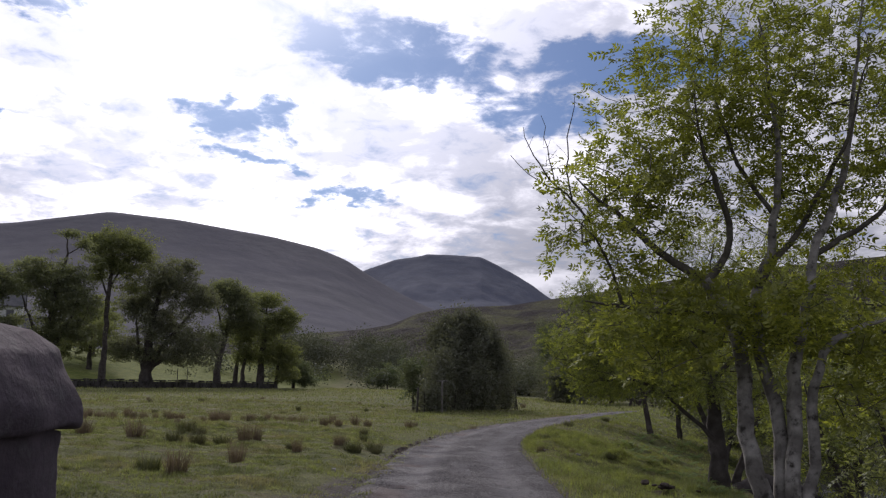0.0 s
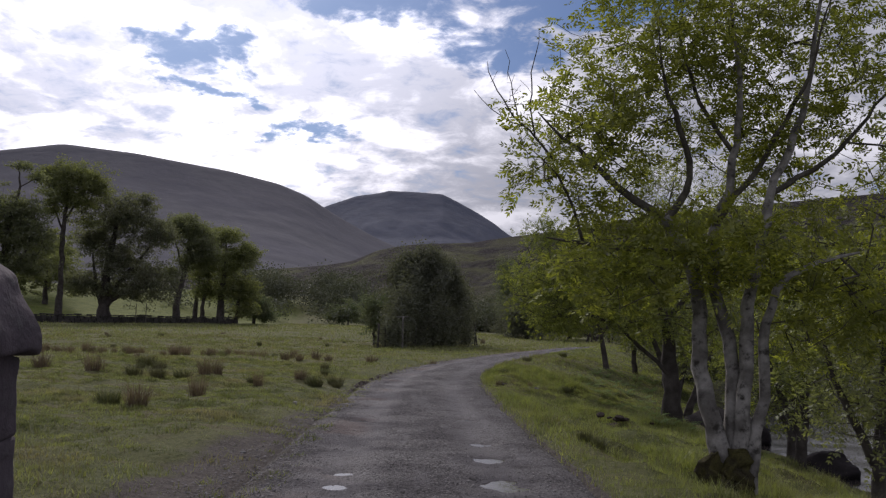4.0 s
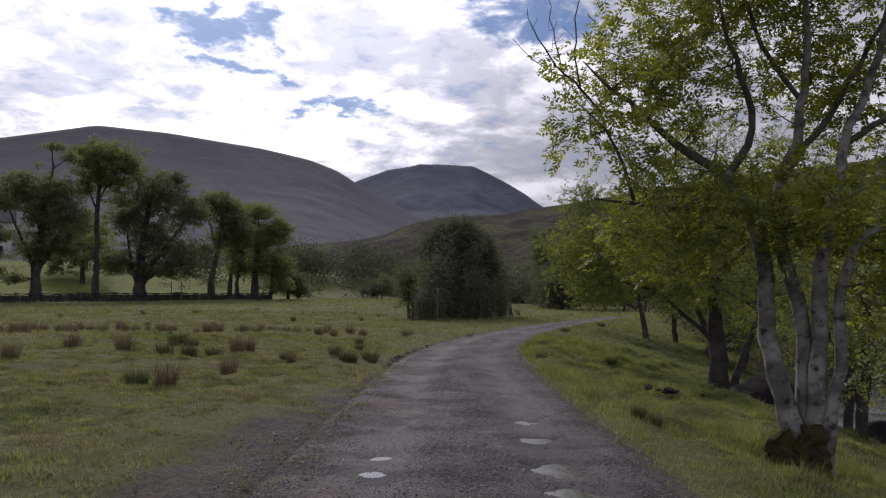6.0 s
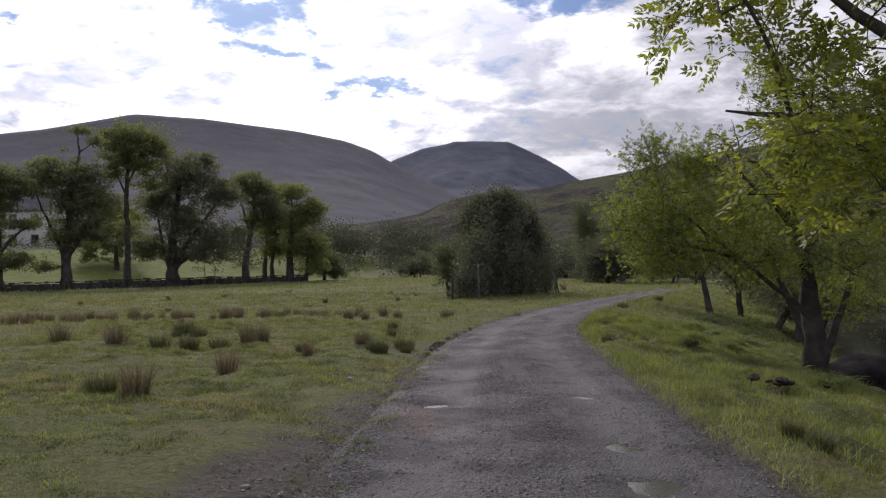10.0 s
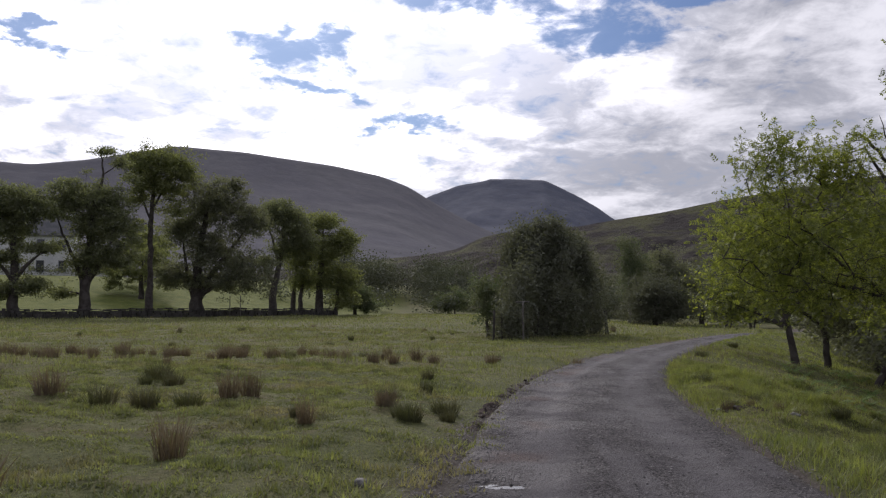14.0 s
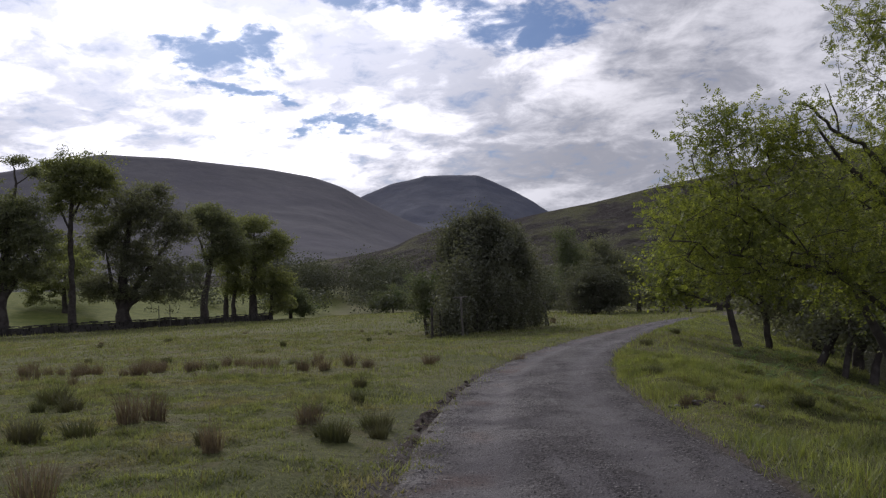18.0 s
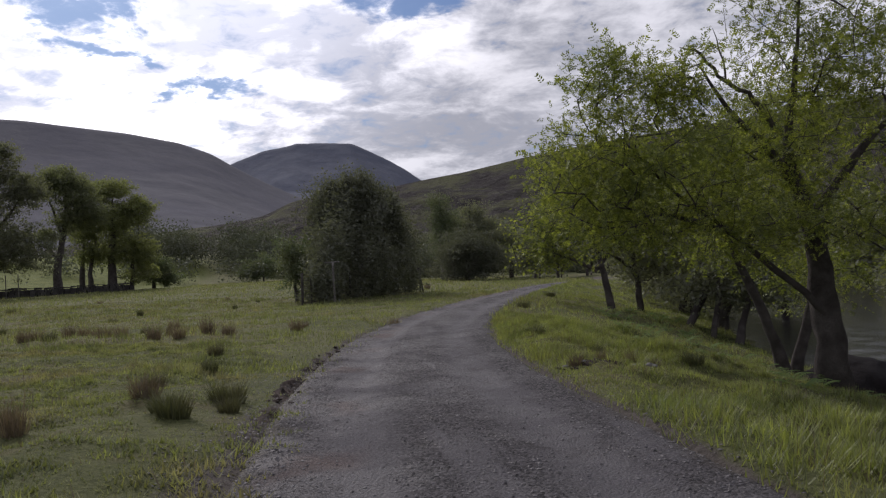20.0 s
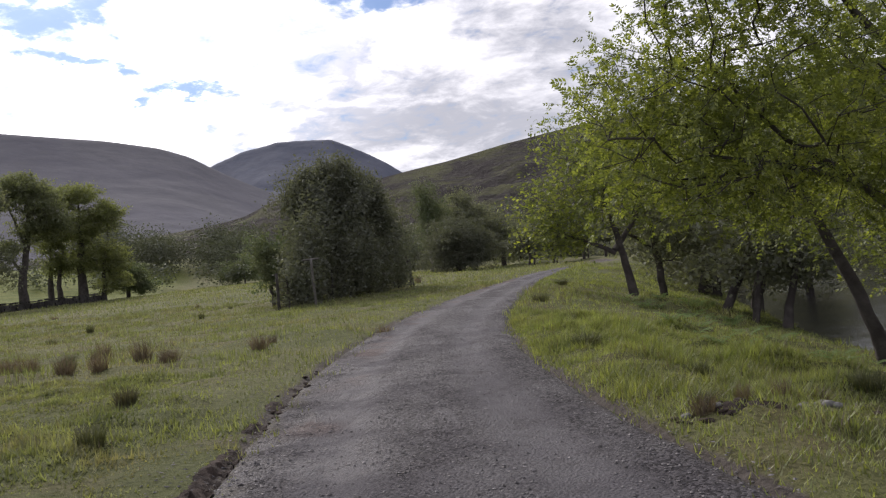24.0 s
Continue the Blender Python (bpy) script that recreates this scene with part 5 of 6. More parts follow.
far_tree("birch", 54, 13.2, 108.0, [(0, 0, 0), (0, 0, 4), (0.1, 0, 10.2)], [0.22, 0.16, 0.03], [((0, 0, 7.2), (1.5, 1.3, 2.9), 5), ((0.2, 0, 4), (1.7, 1.5, 2.0), 2), ((1.4, 0, 6.0), (1.1, 1.1, 1.8), 1.5)], 300, 46, 0.15,
         "slender pale birch beyond the bend", LEAF_PALE, spread=0.32, bark=BARK_ASH, group="trees beyond the bend", lay=1.0)
far_tree("alder", 55, 17.2, 112.0, [(0, 0, 0), (0, 0, 4), (0.1, 0, 8.6)], [0.3, 0.2, 0.04], [((0.3, 0, 6.3), (2.3, 2.2, 2.7), 5), ((2.4, 0, 4.6), (2.2, 2.2, 2.4), 3), ((-1.6, 0, 4.6), (1.6, 1.6, 2.0), 2)], 460, 50, 0.18,
         "dark rounded alder beyond the bend", LEAF_DARK, spread=0.4, group="trees beyond the bend")
far_tree("alder", 56, 22.0, 112.0, [(0, 0, 0), (0, 0, 2), (0.1, 0, 5)], [0.3, 0.2, 0.04], [((0, 0, 3.2), (3.0, 2.6, 2.2), 5), ((3, 0, 2.6), (2.6, 2.4, 1.9), 3)], 420, 40, 0.2,
         "dark spreading alder beyond the bend", LEAF_DARK, spread=0.4, group="trees beyond the bend")


def wood(name, seed, spots, label, leaf, lo, hi, per, size):
    """Far woodland, too dense to tell its trees apart."""
    g = np.random.default_rng(seed)
    A = []
    for x, y, w in spots:
        h = g.uniform(lo, hi)
        z = one(x, y)
        m = int(per * w * h / 20)
        d = unit(g.normal(size=(m, 3))) * (g.random((m, 1)) ** 0.35)
        A.append(np.array([x, y, z + h * 0.52]) + d * np.array([w, w, h * 0.52]) * (1 + 0.2 * g.normal(size=(m, 1))))
    at = np.concatenate(A)
    v, f = plain_leaves(g, at, size, 0.6)
    return tagged(solid(name, v, f, leaf), label, "woodland", kind="stuff")


g = np.random.default_rng(77)
spots = [(x + g.normal(0, 2), 152 + 0.10 * abs(x) + g.uniform(-6, 16), g.uniform(2.6, 4.6)) for x in np.arange(-34, 30, 1.7) for _ in range(2)]
wood("far_wood", 78, spots, "dark broadleaf wood below the moor", LEAF_WOOD, 4, 8, 900, 0.34)
spots = [(x + g.normal(0, 3), 128 + g.uniform(-10, 18), g.uniform(2.5, 4.5)) for x in np.arange(30, 120, 2.4) for _ in range(2)]
wood("far_wood", 79, spots, "dark wood on the far side of the river", LEAF_WOOD, 5, 10, 480, 0.66)
spots = [(track_x(y) + g.uniform(27, 44), y, g.uniform(2.2, 3.6)) for y in np.arange(8, 112, 1.7) for _ in range(2)]
wood("riverside_wood", 80, [(float(a), float(c), d) for a, c, d in spots], "shady alder wood across the river", LEAF_DARK, 5, 10, 380, 0.72)
spots = [(track_x(y) + track_w(y) + g.uniform(23.5, 28), y, g.uniform(1.5, 2.6)) for y in np.arange(6, 80, 1.1)]
wood("waterside_scrub", 83, [(float(a), float(c), d) for a, c, d in spots], "dark scrub hanging over the far bank of the river", LEAF_DARK, 2, 3.6, 1000, 0.36)
spots = [(x + g.normal(0, 1), 118 + g.uniform(-4, 6), g.uniform(1.6, 2.6)) for x in np.arange(24, 40, 1.3)]
wood("hedge", 81, spots, "dark hedge of thorn at the far bend", LEAF_DARK, 2.6, 3.6, 700, 0.4)
spots = [(x + g.normal(0, 1.5), 128 + g.uniform(-2, 8), g.uniform(1.4, 2.4)) for x in np.arange(-26, -10, 2.2)] + [(x + g.normal(0, 1.5), 131 + g.uniform(-3, 9), g.uniform(1.8, 3.0)) for x in np.arange(-46, -24, 1.9)]
wood("scrub", 82, spots, "low green scrub along the meadow's far edge", LEAF_WOOD, 2.2, 4.0, 500, 0.4)

# ---------------------------------------------------------------- gatepost


def rough_block(sx, sy, sz, seed, cuts=6, jag=0.02, round_by=0.03, dome=0.0):
    """A hand-dressed stone: a bevelled block with an uneven face, optionally domed."""
    bm = bmesh.new()
    bmesh.ops.create_cube(bm, size=1, matrix=Matrix.Diagonal((sx, sy, sz, 1)))
    bmesh.ops.bevel(bm, geom=bm.edges[:], offset=round_by, segments=2, affect="EDGES", profile=0.6)
    bmesh.ops.subdivide_edges(bm, edges=[e for e in bm.edges if e.calc_length() > 0.08], cuts=cuts, use_grid_fill=True)
    for v in bm.verts:
        if dome and v.co.z > -sz * 0.30:
            k = (v.co.z + sz * 0.30) / (sz * 0.8)
            r = max(abs(v.co.x) / (sx / 2), abs(v.co.y) / (sy / 2)) ** 2
            v.co.z -= dome * k * r
            v.co.x *= 1 - 0.16 * k
            v.co.y *= 1 - 0.16 * k
        q = v.co * 6 + Vector((seed * 3.1, seed * 1.7, seed))
        v.co += jag * noise.noise_vector(q) + jag * 0.5 * noise.noise_vector(q * 3)
    return bm


GX0, GY0, CAP_Z = -1.125, 1.87, 1.372
gz = one(GX0, GY0)
gatepost = thing("gatepost", (GX0, GY0, gz), "rough dark stone gatepost with a domed cap beside the track", "gatepost")
cap = part("cap_stone", rough_block(0.52, 0.52, 0.25, 4, 8, 0.017, 0.012, 0.085), STONE, gatepost, "domed weathered cap stone", True)
cap.location = (0, 0, CAP_Z - gz + 0.118)
z, k = CAP_Z - gz, 0
for h, wdt, off in ((0.185, 0.455, 0.0), (0.215, 0.47, 0.006), (0.19, 0.46, -0.005), (0.205, 0.47, 0.004), (0.19, 0.465, 0.0), (0.21, 0.475, 0.003), (0.20, 0.48, 0.0)):
    ob = part("course_stone", rough_block(wdt, 0.455, h - 0.003, 7 + k, 7, 0.012, 0.010), STONE, gatepost, "", True)
    ob.location = (off, 0, z - h / 2)
    ob.rotation_euler = (0, radians(2.2 * (-1) ** k if k else 0), radians(1.5 * k))
    z -= h
    k += 1
bm = bmesh.new()
bmesh.ops.create_cube(bm, size=1, matrix=Matrix.Translation((0, 0, (CAP_Z - gz) / 2 - 0.02)) @ Matrix.Diagonal((0.40, 0.40, CAP_Z - 0.01 - gz, 1)))
part("core", bm, SOIL, gatepost, "dark mortar core")

# ---------------------------------------------------------------- field wall under the old trees
WALL = [(-56, 70.5), (-42.5, 79.0), (-38, 83.0), (-34.5, 89.5), (-31.5, 94.0), (-26, 102.0), (-20.5, 109.5)]
rng = np.random.default_rng(8)
wx, wyy = np.array([p[0] for p in WALL]), np.array([p[1] for p in WALL])
wd = np.concatenate([[0], np.cumsum(np.hypot(np.diff(wx), np.diff(wyy)))])
field_wall = thing("field_wall", (-35, 88, 0), "low dark drystone wall edging the meadow", "wall", kind="structure")
V, Q = [], []
cube = np.array([[-1, -1, -1], [1, -1, -1], [1, 1, -1], [-1, 1, -1], [-1, -1, 1], [1, -1, 1], [1, 1, 1], [-1, 1, 1]]) * 0.5
cq = np.array([[0, 3, 2, 1], [4, 5, 6, 7], [0, 1, 5, 4], [1, 2, 6, 5], [2, 3, 7, 6], [3, 0, 4, 7]])
for row in range(4):
    s = 0.0
    while s < wd[-1]:
        w = rng.uniform(0.25, 0.55)
        cx, cy = np.interp(s, wd, wx), np.interp(s, wd, wyy)
        tx, ty = np.interp(s + 0.5, wd, wx) - cx, np.interp(s + 0.5, wd, wyy) - cy
        a = math.atan2(ty, tx) if abs(tx) + abs(ty) > 1e-6 else 0.9
        h = rng.uniform(0.23, 0.30) if row < 3 else rng.uniform(0.04, 0.20)
        c = cube * np.array([w * 0.97, rng.uniform(0.40, 0.60) - row * 0.04, h]) * rng.uniform(0.92, 1.0, (8, 3))
        c = c @ np.array([[math.cos(a), math.sin(a), 0], [-math.sin(a), math.cos(a), 0], [0, 0, 1]])
        zb = one(cx, cy)
        Q.append(cq + 8 * len(V))
        V.append(c + np.array([cx + 35, cy - 88, zb + 0.06 + row * 0.25]))
        s += w
stones = solid("stones", np.concatenate(V), np.concatenate(Q), WALLSTONE, field_wall)
stones["kind"] = "stuff"

# ---------------------------------------------------------------- white house on the rise
hx, hy = -70.0, 131.0
hz = one(hx + 2, hy - 4) - 0.1
house = thing("house", (hx, hy, hz), "white harled two-storey house with a slate roof", "house")
house.rotation_euler = (0, 0, radians(24))


def box_part(name, x0, x1, y0, y1, z0, z1, mat, parent, label=""):
    bm = bmesh.new()
    bmesh.ops.create_cube(bm, size=1, matrix=Matrix.Translation(((x0 + x1) / 2, (y0 + y1) / 2, (z0 + z1) / 2)) @ Matrix.Diagonal((x1 - x0, y1 - y0, z1 - z0, 1)))
    return part(name, bm, mat, parent, label)


def gable_roof(x0, x1, y0, y1, z0, rise, parent, name="roof"):
    o = 0.35
    ym = (y0 + y1) / 2
    v = [(x0 - o, y0 - o, z0 - 0.15), (x1 + o, y0 - o, z0 - 0.15), (x1 + o, ym, z0 + rise), (x0 - o, ym, z0 + rise), (x0 - o, y1 + o, z0 - 0.15), (x1 + o, y1 + o, z0 - 0.15)]
    v += [(a, c, d + 0.18) for a, c, d in v]
    f = [(0, 1, 2, 3), (3, 2, 5, 4), (6, 9, 8, 7), (9, 10, 11, 8), (0, 6, 7, 1), (4, 5, 11, 10)]
    tri = [(0, 3, 9, 6), (3, 4, 10, 9), (1, 7, 8, 2), (2, 8, 11, 5)]
    return solid(name, np.array(v), np.array(f + tri), SLATE, parent, "dark slate roof")


def gable_wall(x, y0, y1, z0, rise, parent):
    v = [(x, y0, z0), (x, y1, z0), (x, (y0 + y1) / 2, z0 + rise), (x + 0.3, y0, z0), (x + 0.3, y1, z0), (x + 0.3, (y0 + y1) / 2, z0 + rise)]
    solid("gable", np.array(v), [np.array([(0, 2, 1), (3, 4, 5)]), np.array([(0, 1, 4, 3), (0, 3, 5, 2), (1, 2, 5, 4)])], RENDER, parent)


GLASS, gt, gb = material("window_glass", 0.08, 0.6)
gb.inputs["Base Color"].default_value = (0.02, 0.022, 0.026, 1)
FRAME_PAINT = speckled("grey_window_paint", (0.30, 0.31, 0.32), (0.36, 0.37, 0.37), 3, 20, 0.6, 0.1, 0.003)


def window(x, z, w, h, parent, y=0.0):
    """A sash window set into a front wall that faces -y."""
    fr = box_part("window", x - w / 2 - 0.08, x + w / 2 + 0.08, y - 0.05, y - 0.003, z - 0.08, z + h + 0.08, FRAME_PAINT, parent)
    box_part("pane", x - w / 2, x + w / 2, y - 0.072, y - 0.052, z, z + h / 2 - 0.03, GLASS, fr)
    box_part("pane", x - w / 2, x + w / 2, y - 0.072, y - 0.052, z + h / 2 + 0.03, z + h, GLASS, fr)


box_part("wall", -7.0, 6.0, 0, 7.5, -0.8, 6.2, RENDER, house)
gable_roof(-7.0, 6.0, 0, 7.5, 6.2, 3.2, house)
gable_wall(-7.02, 0, 7.5, 6.2, 3.1, house)
gable_wall(5.72, 0, 7.5, 6.2, 3.1, house)
box_part("wing_wall", 6.02, 12.0, 1.0, 6.5, -0.8, 2.9, RENDER, house)
gable_roof(6.1, 12.0, 1.0, 6.5, 2.9, 2.0, house, "wing_roof")
gable_wall(11.72, 1.0, 6.5, 2.9, 1.9, house)
for wx0 in (-5.2, -1.9, 1.3, 4.3):
    window(wx0, 4.0, 0.95, 1.55, house)
    window(wx0, 0.8, 0.95, 1.65, house)
window(8.0, 0.8, 0.9, 1.3, house, 1.0)
window(10.4, 0.8, 0.9, 1.3, house, 1.0)
for cx0 in (-6.6, 5.4):
    ch = box_part("chimney", cx0 - 0.45, cx0 + 0.45, 3.2, 4.3, 8.2, 10.6, RENDER, house)
    box_part("chimney_cap", cx0 - 0.55, cx0 + 0.55, 3.1, 4.4, 10.6, 10.8, SLATE, ch)
g = np.random.default_rng(90)
sp = [(hx + math.cos(radians(24)) * s + 1.2, hy - 3.0 + math.sin(radians(24)) * s, g.uniform(0.9, 1.3)) for s in np.arange(-8, 14, 1.1)]
wood("garden_hedge", 91, sp, "dark clipped hedge in front of the white house", LEAF_DARK, 1.5, 2.0, 900, 0.3)

# ---------------------------------------------------------------- pen fence
PEN = [(-1.35, 52.0), (5.55, 65.0), (3.2, 69.0), (-1.9, 61.0)]
pen = thing("pen_fence", (1.5, 60, one(1.5, 60)), "old wire and post fence round a thicket", "fence")


def stake(x, y, h, r, lean=(0, 0), parent=pen, label="", name="post", mat=POST):
    bm = bmesh.new()
    zb = one(x, y)
    bmesh.ops.create_cone(bm, cap_ends=True, segments=9, radius1=r, radius2=r * 0.85, depth=h + 0.3, matrix=Matrix.Translation((0, 0, h / 2 - 0.15)))
    bmesh.ops.subdivide_edges(bm, edges=[e for e in bm.edges if e.calc_length() > h * 0.5], cuts=5)
    for v in bm.verts:
        v.co += 0.18 * r * noise.noise_vector(v.co * 4 + Vector((x, y, 0)))
        v.co.x += lean[0] * v.co.z
        v.co.y += lean[1] * v.co.z
    ob = part(name, bm, mat, parent, label, True)
    ob.location = Vector((x, y, zb)) - Vector(parent.location)
    return ob


def rail(a, b, r, mat, name, parent=pen):
    a, b = Vector(a), Vector(b)
    bm = bmesh.new()
    d = b - a
    m = Matrix.Translation((a + b) / 2) @ d.to_track_quat("Z", "Y").to_matrix().to_4x4()
    bmesh.ops.create_cone(bm, cap_ends=True, segments=6, radius1=r, radius2=r, depth=d.length, matrix=m)
    ob = part(name, bm, mat, parent, "", True)
    ob.location = -Vector(parent.location)
    return ob


for i in range(4):
    (x0, y0), (x1, y1) = PEN[i], PEN[(i + 1) % 4]
    n = max(2, int(math.hypot(x1 - x0, y1 - y0) / 2.3)) if i == 0 else 1
    for k in range(n):
        s = k / n
        stake(x0 + (x1 - x0) * s, y0 + (y1 - y0) * s, 1.5 if k == 0 else 1.4, 0.065 if k == 0 else 0.045, (0.02 * (-1) ** k, 0.01), mat=POST_OLD)
    for hgt in (0.15, 0.4, 0.65, 0.9, 1.15, 1.38):
        rail((x0, y0, one(x0, y0) + hgt), (x1, y1, one(x1, y1) + hgt), 0.010, WIRE, "wire")
# tall square-set post with a short crossbar in the near side
stake(0.10, 52.9, 1.95, 0.06, (0, 0), label="pale upright post with a crossbar", name="tall_post")
rail((-0.25, 52.75, one(0.10, 52.9) + 1.92), (0.40, 53.05, one(0.10, 52.9) + 1.94), 0.035, POST, "crossbar")
for s in (0.06, 0.11, 0.17, 0.24, 0.38, 0.46):
    stake(-1.35 + 6.9 * s, 52.0 + 13.0 * s, 1.3, 0.035, (0.03 * math.sin(s * 90), 0), mat=POST_OLD)
# broken rails at the far corner
rail((4.7, 63.4, one(4.7, 63.4) + 1.2), (5.6, 65.1, one(5.5, 65) + 1.22), 0.04, POST_OLD, "rail")
rail((4.7, 63.4, one(4.7, 63.4) + 0.7), (5.6, 65.1, one(5.5, 65) + 0.62), 0.04, POST_OLD, "rail")
stake(4.7, 63.4, 1.5, 0.055, (0.05, 0), mat=POST_OLD)
stake(5.75, 65.2, 1.9, 0.06, (-0.16, 0), label="leaning corner post", mat=POST_OLD)

# thin stakes round a young tree by the wall
young = thing("tree_guard", (-28.6, 97.0, one(-28.6, 97.0)), "two thin stakes round a young tree", "tree guard")
for ddx in (-0.5, 0.6):
    stake(-28.6 + ddx, 97.0, 2.2, 0.05, (0, 0), young, name="stake")
pole_z = one(-4.6, 140)
pole = thing("pole", (-4.6, 140, pole_z), "thin pale wooden pole at the wood's edge", "pole")
stake(-4.6, 140, 6.6, 0.11, (0, 0), pole, name="shaft")
rail((-5.2, 140, pole_z + 6.2), (-4.0, 140, pole_z + 6.2), 0.05, POST, "crossarm", pole)

# ---------------------------------------------------------------- stones


def boulder(name, x, y, z, sx, sy, sz, seed, mat, label, group="", sub=4, sunk=0.3):
    bm = bmesh.new()
    bmesh.ops.create_icosphere(bm, subdivisions=sub, radius=1)
    for v in bm.verts:
        q = v.co * 1.3 + Vector((seed, seed * 2.3, 0))
        v.co += 0.28 * noise.noise_vector(q) + 0.09 * noise.noise_vector(q * 3.1)
        v.co = Vector((v.co.x * sx, v.co.y * sy, v.co.z * sz))
    ob = part(name, bm, mat, None, "", True)
    ob.location = (x, y, z + sz * (1 - 2 * sunk) * 0.6)
    return tagged(ob, label, "rock", group)


boulder("boulder", 10.9, 30.2, one(10.9, 30.2) - 0.4, 1.3, 1.2, 0.85, 3, BOULDER, "large dark wet boulder at the river's edge", "river boulders")
boulder("boulder", 12.8, 31.8, one(12.8, 31.8), 0.9, 0.8, 0.6, 5, BOULDER, "dark wet boulder in the shallows", "river boulders")
boulder("boulder", 12.4, 25.0, -2.75, 0.9, 0.7, 0.55, 6, BOULDER, "dark wet boulder in the shallows", "river boulders")
rng = np.random.default_rng(14)
for k in range(15):
    x, y = 3.3 + rng.normal(0, 0.30), 23.05 + rng.normal(0, 0.14)
    s = rng.uniform(0.015, 0.045)
    boulder("stone", x, y, one(x, y), s * 1.5, s * 1.1, s * 0.8, k + 20, VERGE_STONE, "small grey stone in bare soil of the verge", "stones in the verge", 2, 0.2)
boulder("stone", -2.05, 17.1, one(-2.05, 17.1), 0.07, 0.06, 0.05, 50, VERGE_STONE, "pale stone at the edge of the grass", "stones in the verge", 2, 0.2)
boulder("stone", -1.91, 10.74, one(-1.91, 10.74), 0.035, 0.03, 0.02, 51, VERGE_STONE, "pale stone at the edge of the grass", "stones in the verge", 3, 0.2)


def soil_patch(x, y, rx, ry, seed, label, h=0.10):
    n, k = 9, 28
    a = np.linspace(0, 2 * math.pi, k, endpoint=False)
    R_, A_ = np.meshgrid(np.linspace(0.02, 1, n), a, indexing="ij")
    X = x + rx * R_ * np.cos(A_) * (1 + 0.2 * np.sin(3 * A_ + seed))
    Y = y + ry * R_ * np.sin(A_) * (1 + 0.2 * np.sin(2 * A_ + seed * 2))
    Z = land(X, Y) + h * (1 - R_ ** 2) * (0.7 + 0.6 * fbm(X, Y, 0.22, seed)) - 0.02
    i = np.arange(n * k).reshape(n, k)
    nx = np.roll(i, -1, axis=1)
    q = np.stack([i[:-1], i[1:], nx[1:], nx[:-1]], -1).reshape(-1, 4)
    return tagged(solid("soil_scar", np.stack([X, Y, Z], -1).reshape(-1, 3), q, SOIL, smooth=True), label, "soil", "bare soil scars")




def clod_mesh(seed):
    bm = bmesh.new()
    bmesh.ops.create_icosphere(bm, subdivisions=2, radius=1)
    for v in bm.verts:
        q = v.co * 1.6 + Vector((seed * 5.1, seed, 0))
        v.co += 0.35 * noise.noise_vector(q) + 0.2 * noise.noise_vector(q * 2.7)
        v.co.z *= 0.7
    me = bpy.data.meshes.new("soil_clod")
    bm.to_mesh(me)
    bm.free()
    me.materials.append(SOIL)
    return me


CLODS = [clod_mesh(k) for k in range(5)]


def clods(n, x, y, rx, ry, lo, hi, label, group):
    for k in range(n):
        px_, py_ = x + rng.normal(0, rx), y + rng.normal(0, ry)
        ob = new("soil_clod", CLODS[k % 5])
        s_ = rng.uniform(lo, hi)
        ob.location, ob.scale = (px_, py_, max(one(px_, py_), float(road_top(np.array([px_]), np.array([py_]))[0])) + s_ * 0.1), (s_ * 1.3, s_ * 1.3, s_ * 0.8)
        ob.rotation_euler = (rng.uniform(-0.4, 0.4), rng.uniform(-0.4, 0.4), rng.uniform(0, 6.28))
        tagged(ob, label, "soil clod", group)


soil_patch(2.75, 22.9, 0.50, 0.30, 1.0, "dark bare soil scraped out of the verge", 0.03)
soil_patch(3.6, 23.3, 0.40, 0.26, 2.0, "dark bare soil scraped out of the verge", 0.03)
clods(26, 2.75, 22.95, 0.26, 0.14, 0.015, 0.045, "dark clod of torn-up turf on the verge", "clods on the verge")
clods(16, 3.6, 23.35, 0.22, 0.12, 0.015, 0.04, "dark clod of torn-up turf on the verge", "clods on the verge")
for y in np.arange(21.8, 29.5, 0.45):
    x = float(track_x(y) - track_w(y))
    clods(int(rng.integers(0, 4)), x + 0.03, y, 0.09, 0.22, 0.012, 0.038, "dark clod along the broken edge of the track", "clods along the track")
# turf cut back to bare soil along the field side of the track
ys = np.arange(19.0, 30.0, 0.045)
prof_x = np.array([0.07, 0.025, 0.0, -0.025, -0.06, -0.12])
prof_z = np.array([0.0, 0.004, 0.014, 0.030, 0.022, 0.0])
fade = smooth01((ys - 19) / 2.5) * smooth01((30 - ys) / 3) * np.clip(0.28 + 1.5 * fbm(ys, ys * 0, 1.1, 41.0, 4), 0.0, 1.0)
EX = (track_x(ys) - track_w(ys) - 0.02 + 0.07 * fbm(ys, ys * 0, 0.5, 42.0, 4))[:, None] + prof_x[None] * (0.7 + 0.5 * fade[:, None])
EY = np.broadcast_to(ys[:, None], EX.shape)
EZ = np.maximum(land(EX, EY), road_top(EX, EY)) + prof_z[None] * fade[:, None] + 0.050 * fade[:, None] * fbm(EX, EY, 0.07, 43.0, 3) - 0.035 * (1 - np.minimum(fade * 3, 1))[:, None]
ei = np.arange(EX.size).reshape(EX.shape)
lip = solid("soil_edge", np.stack([EX, EY, EZ], -1).reshape(-1, 3), np.stack([ei[:-1, :-1], ei[1:, :-1], ei[1:, 1:], ei[:-1, 1:]], -1).reshape(-1, 4), SOIL, smooth=False)
tagged(lip, "dark crumbling soil edge where turf meets the track", "soil", "bare soil scars")
soil_patch(2.6, 11.9, 0.32, 0.26, 8.0, "dark peaty hollow beside the track", 0.03)
soil_patch(4.6, 18.2, 0.45, 0.3, 9.0, "reddish bare earth on the bank", 0.08)
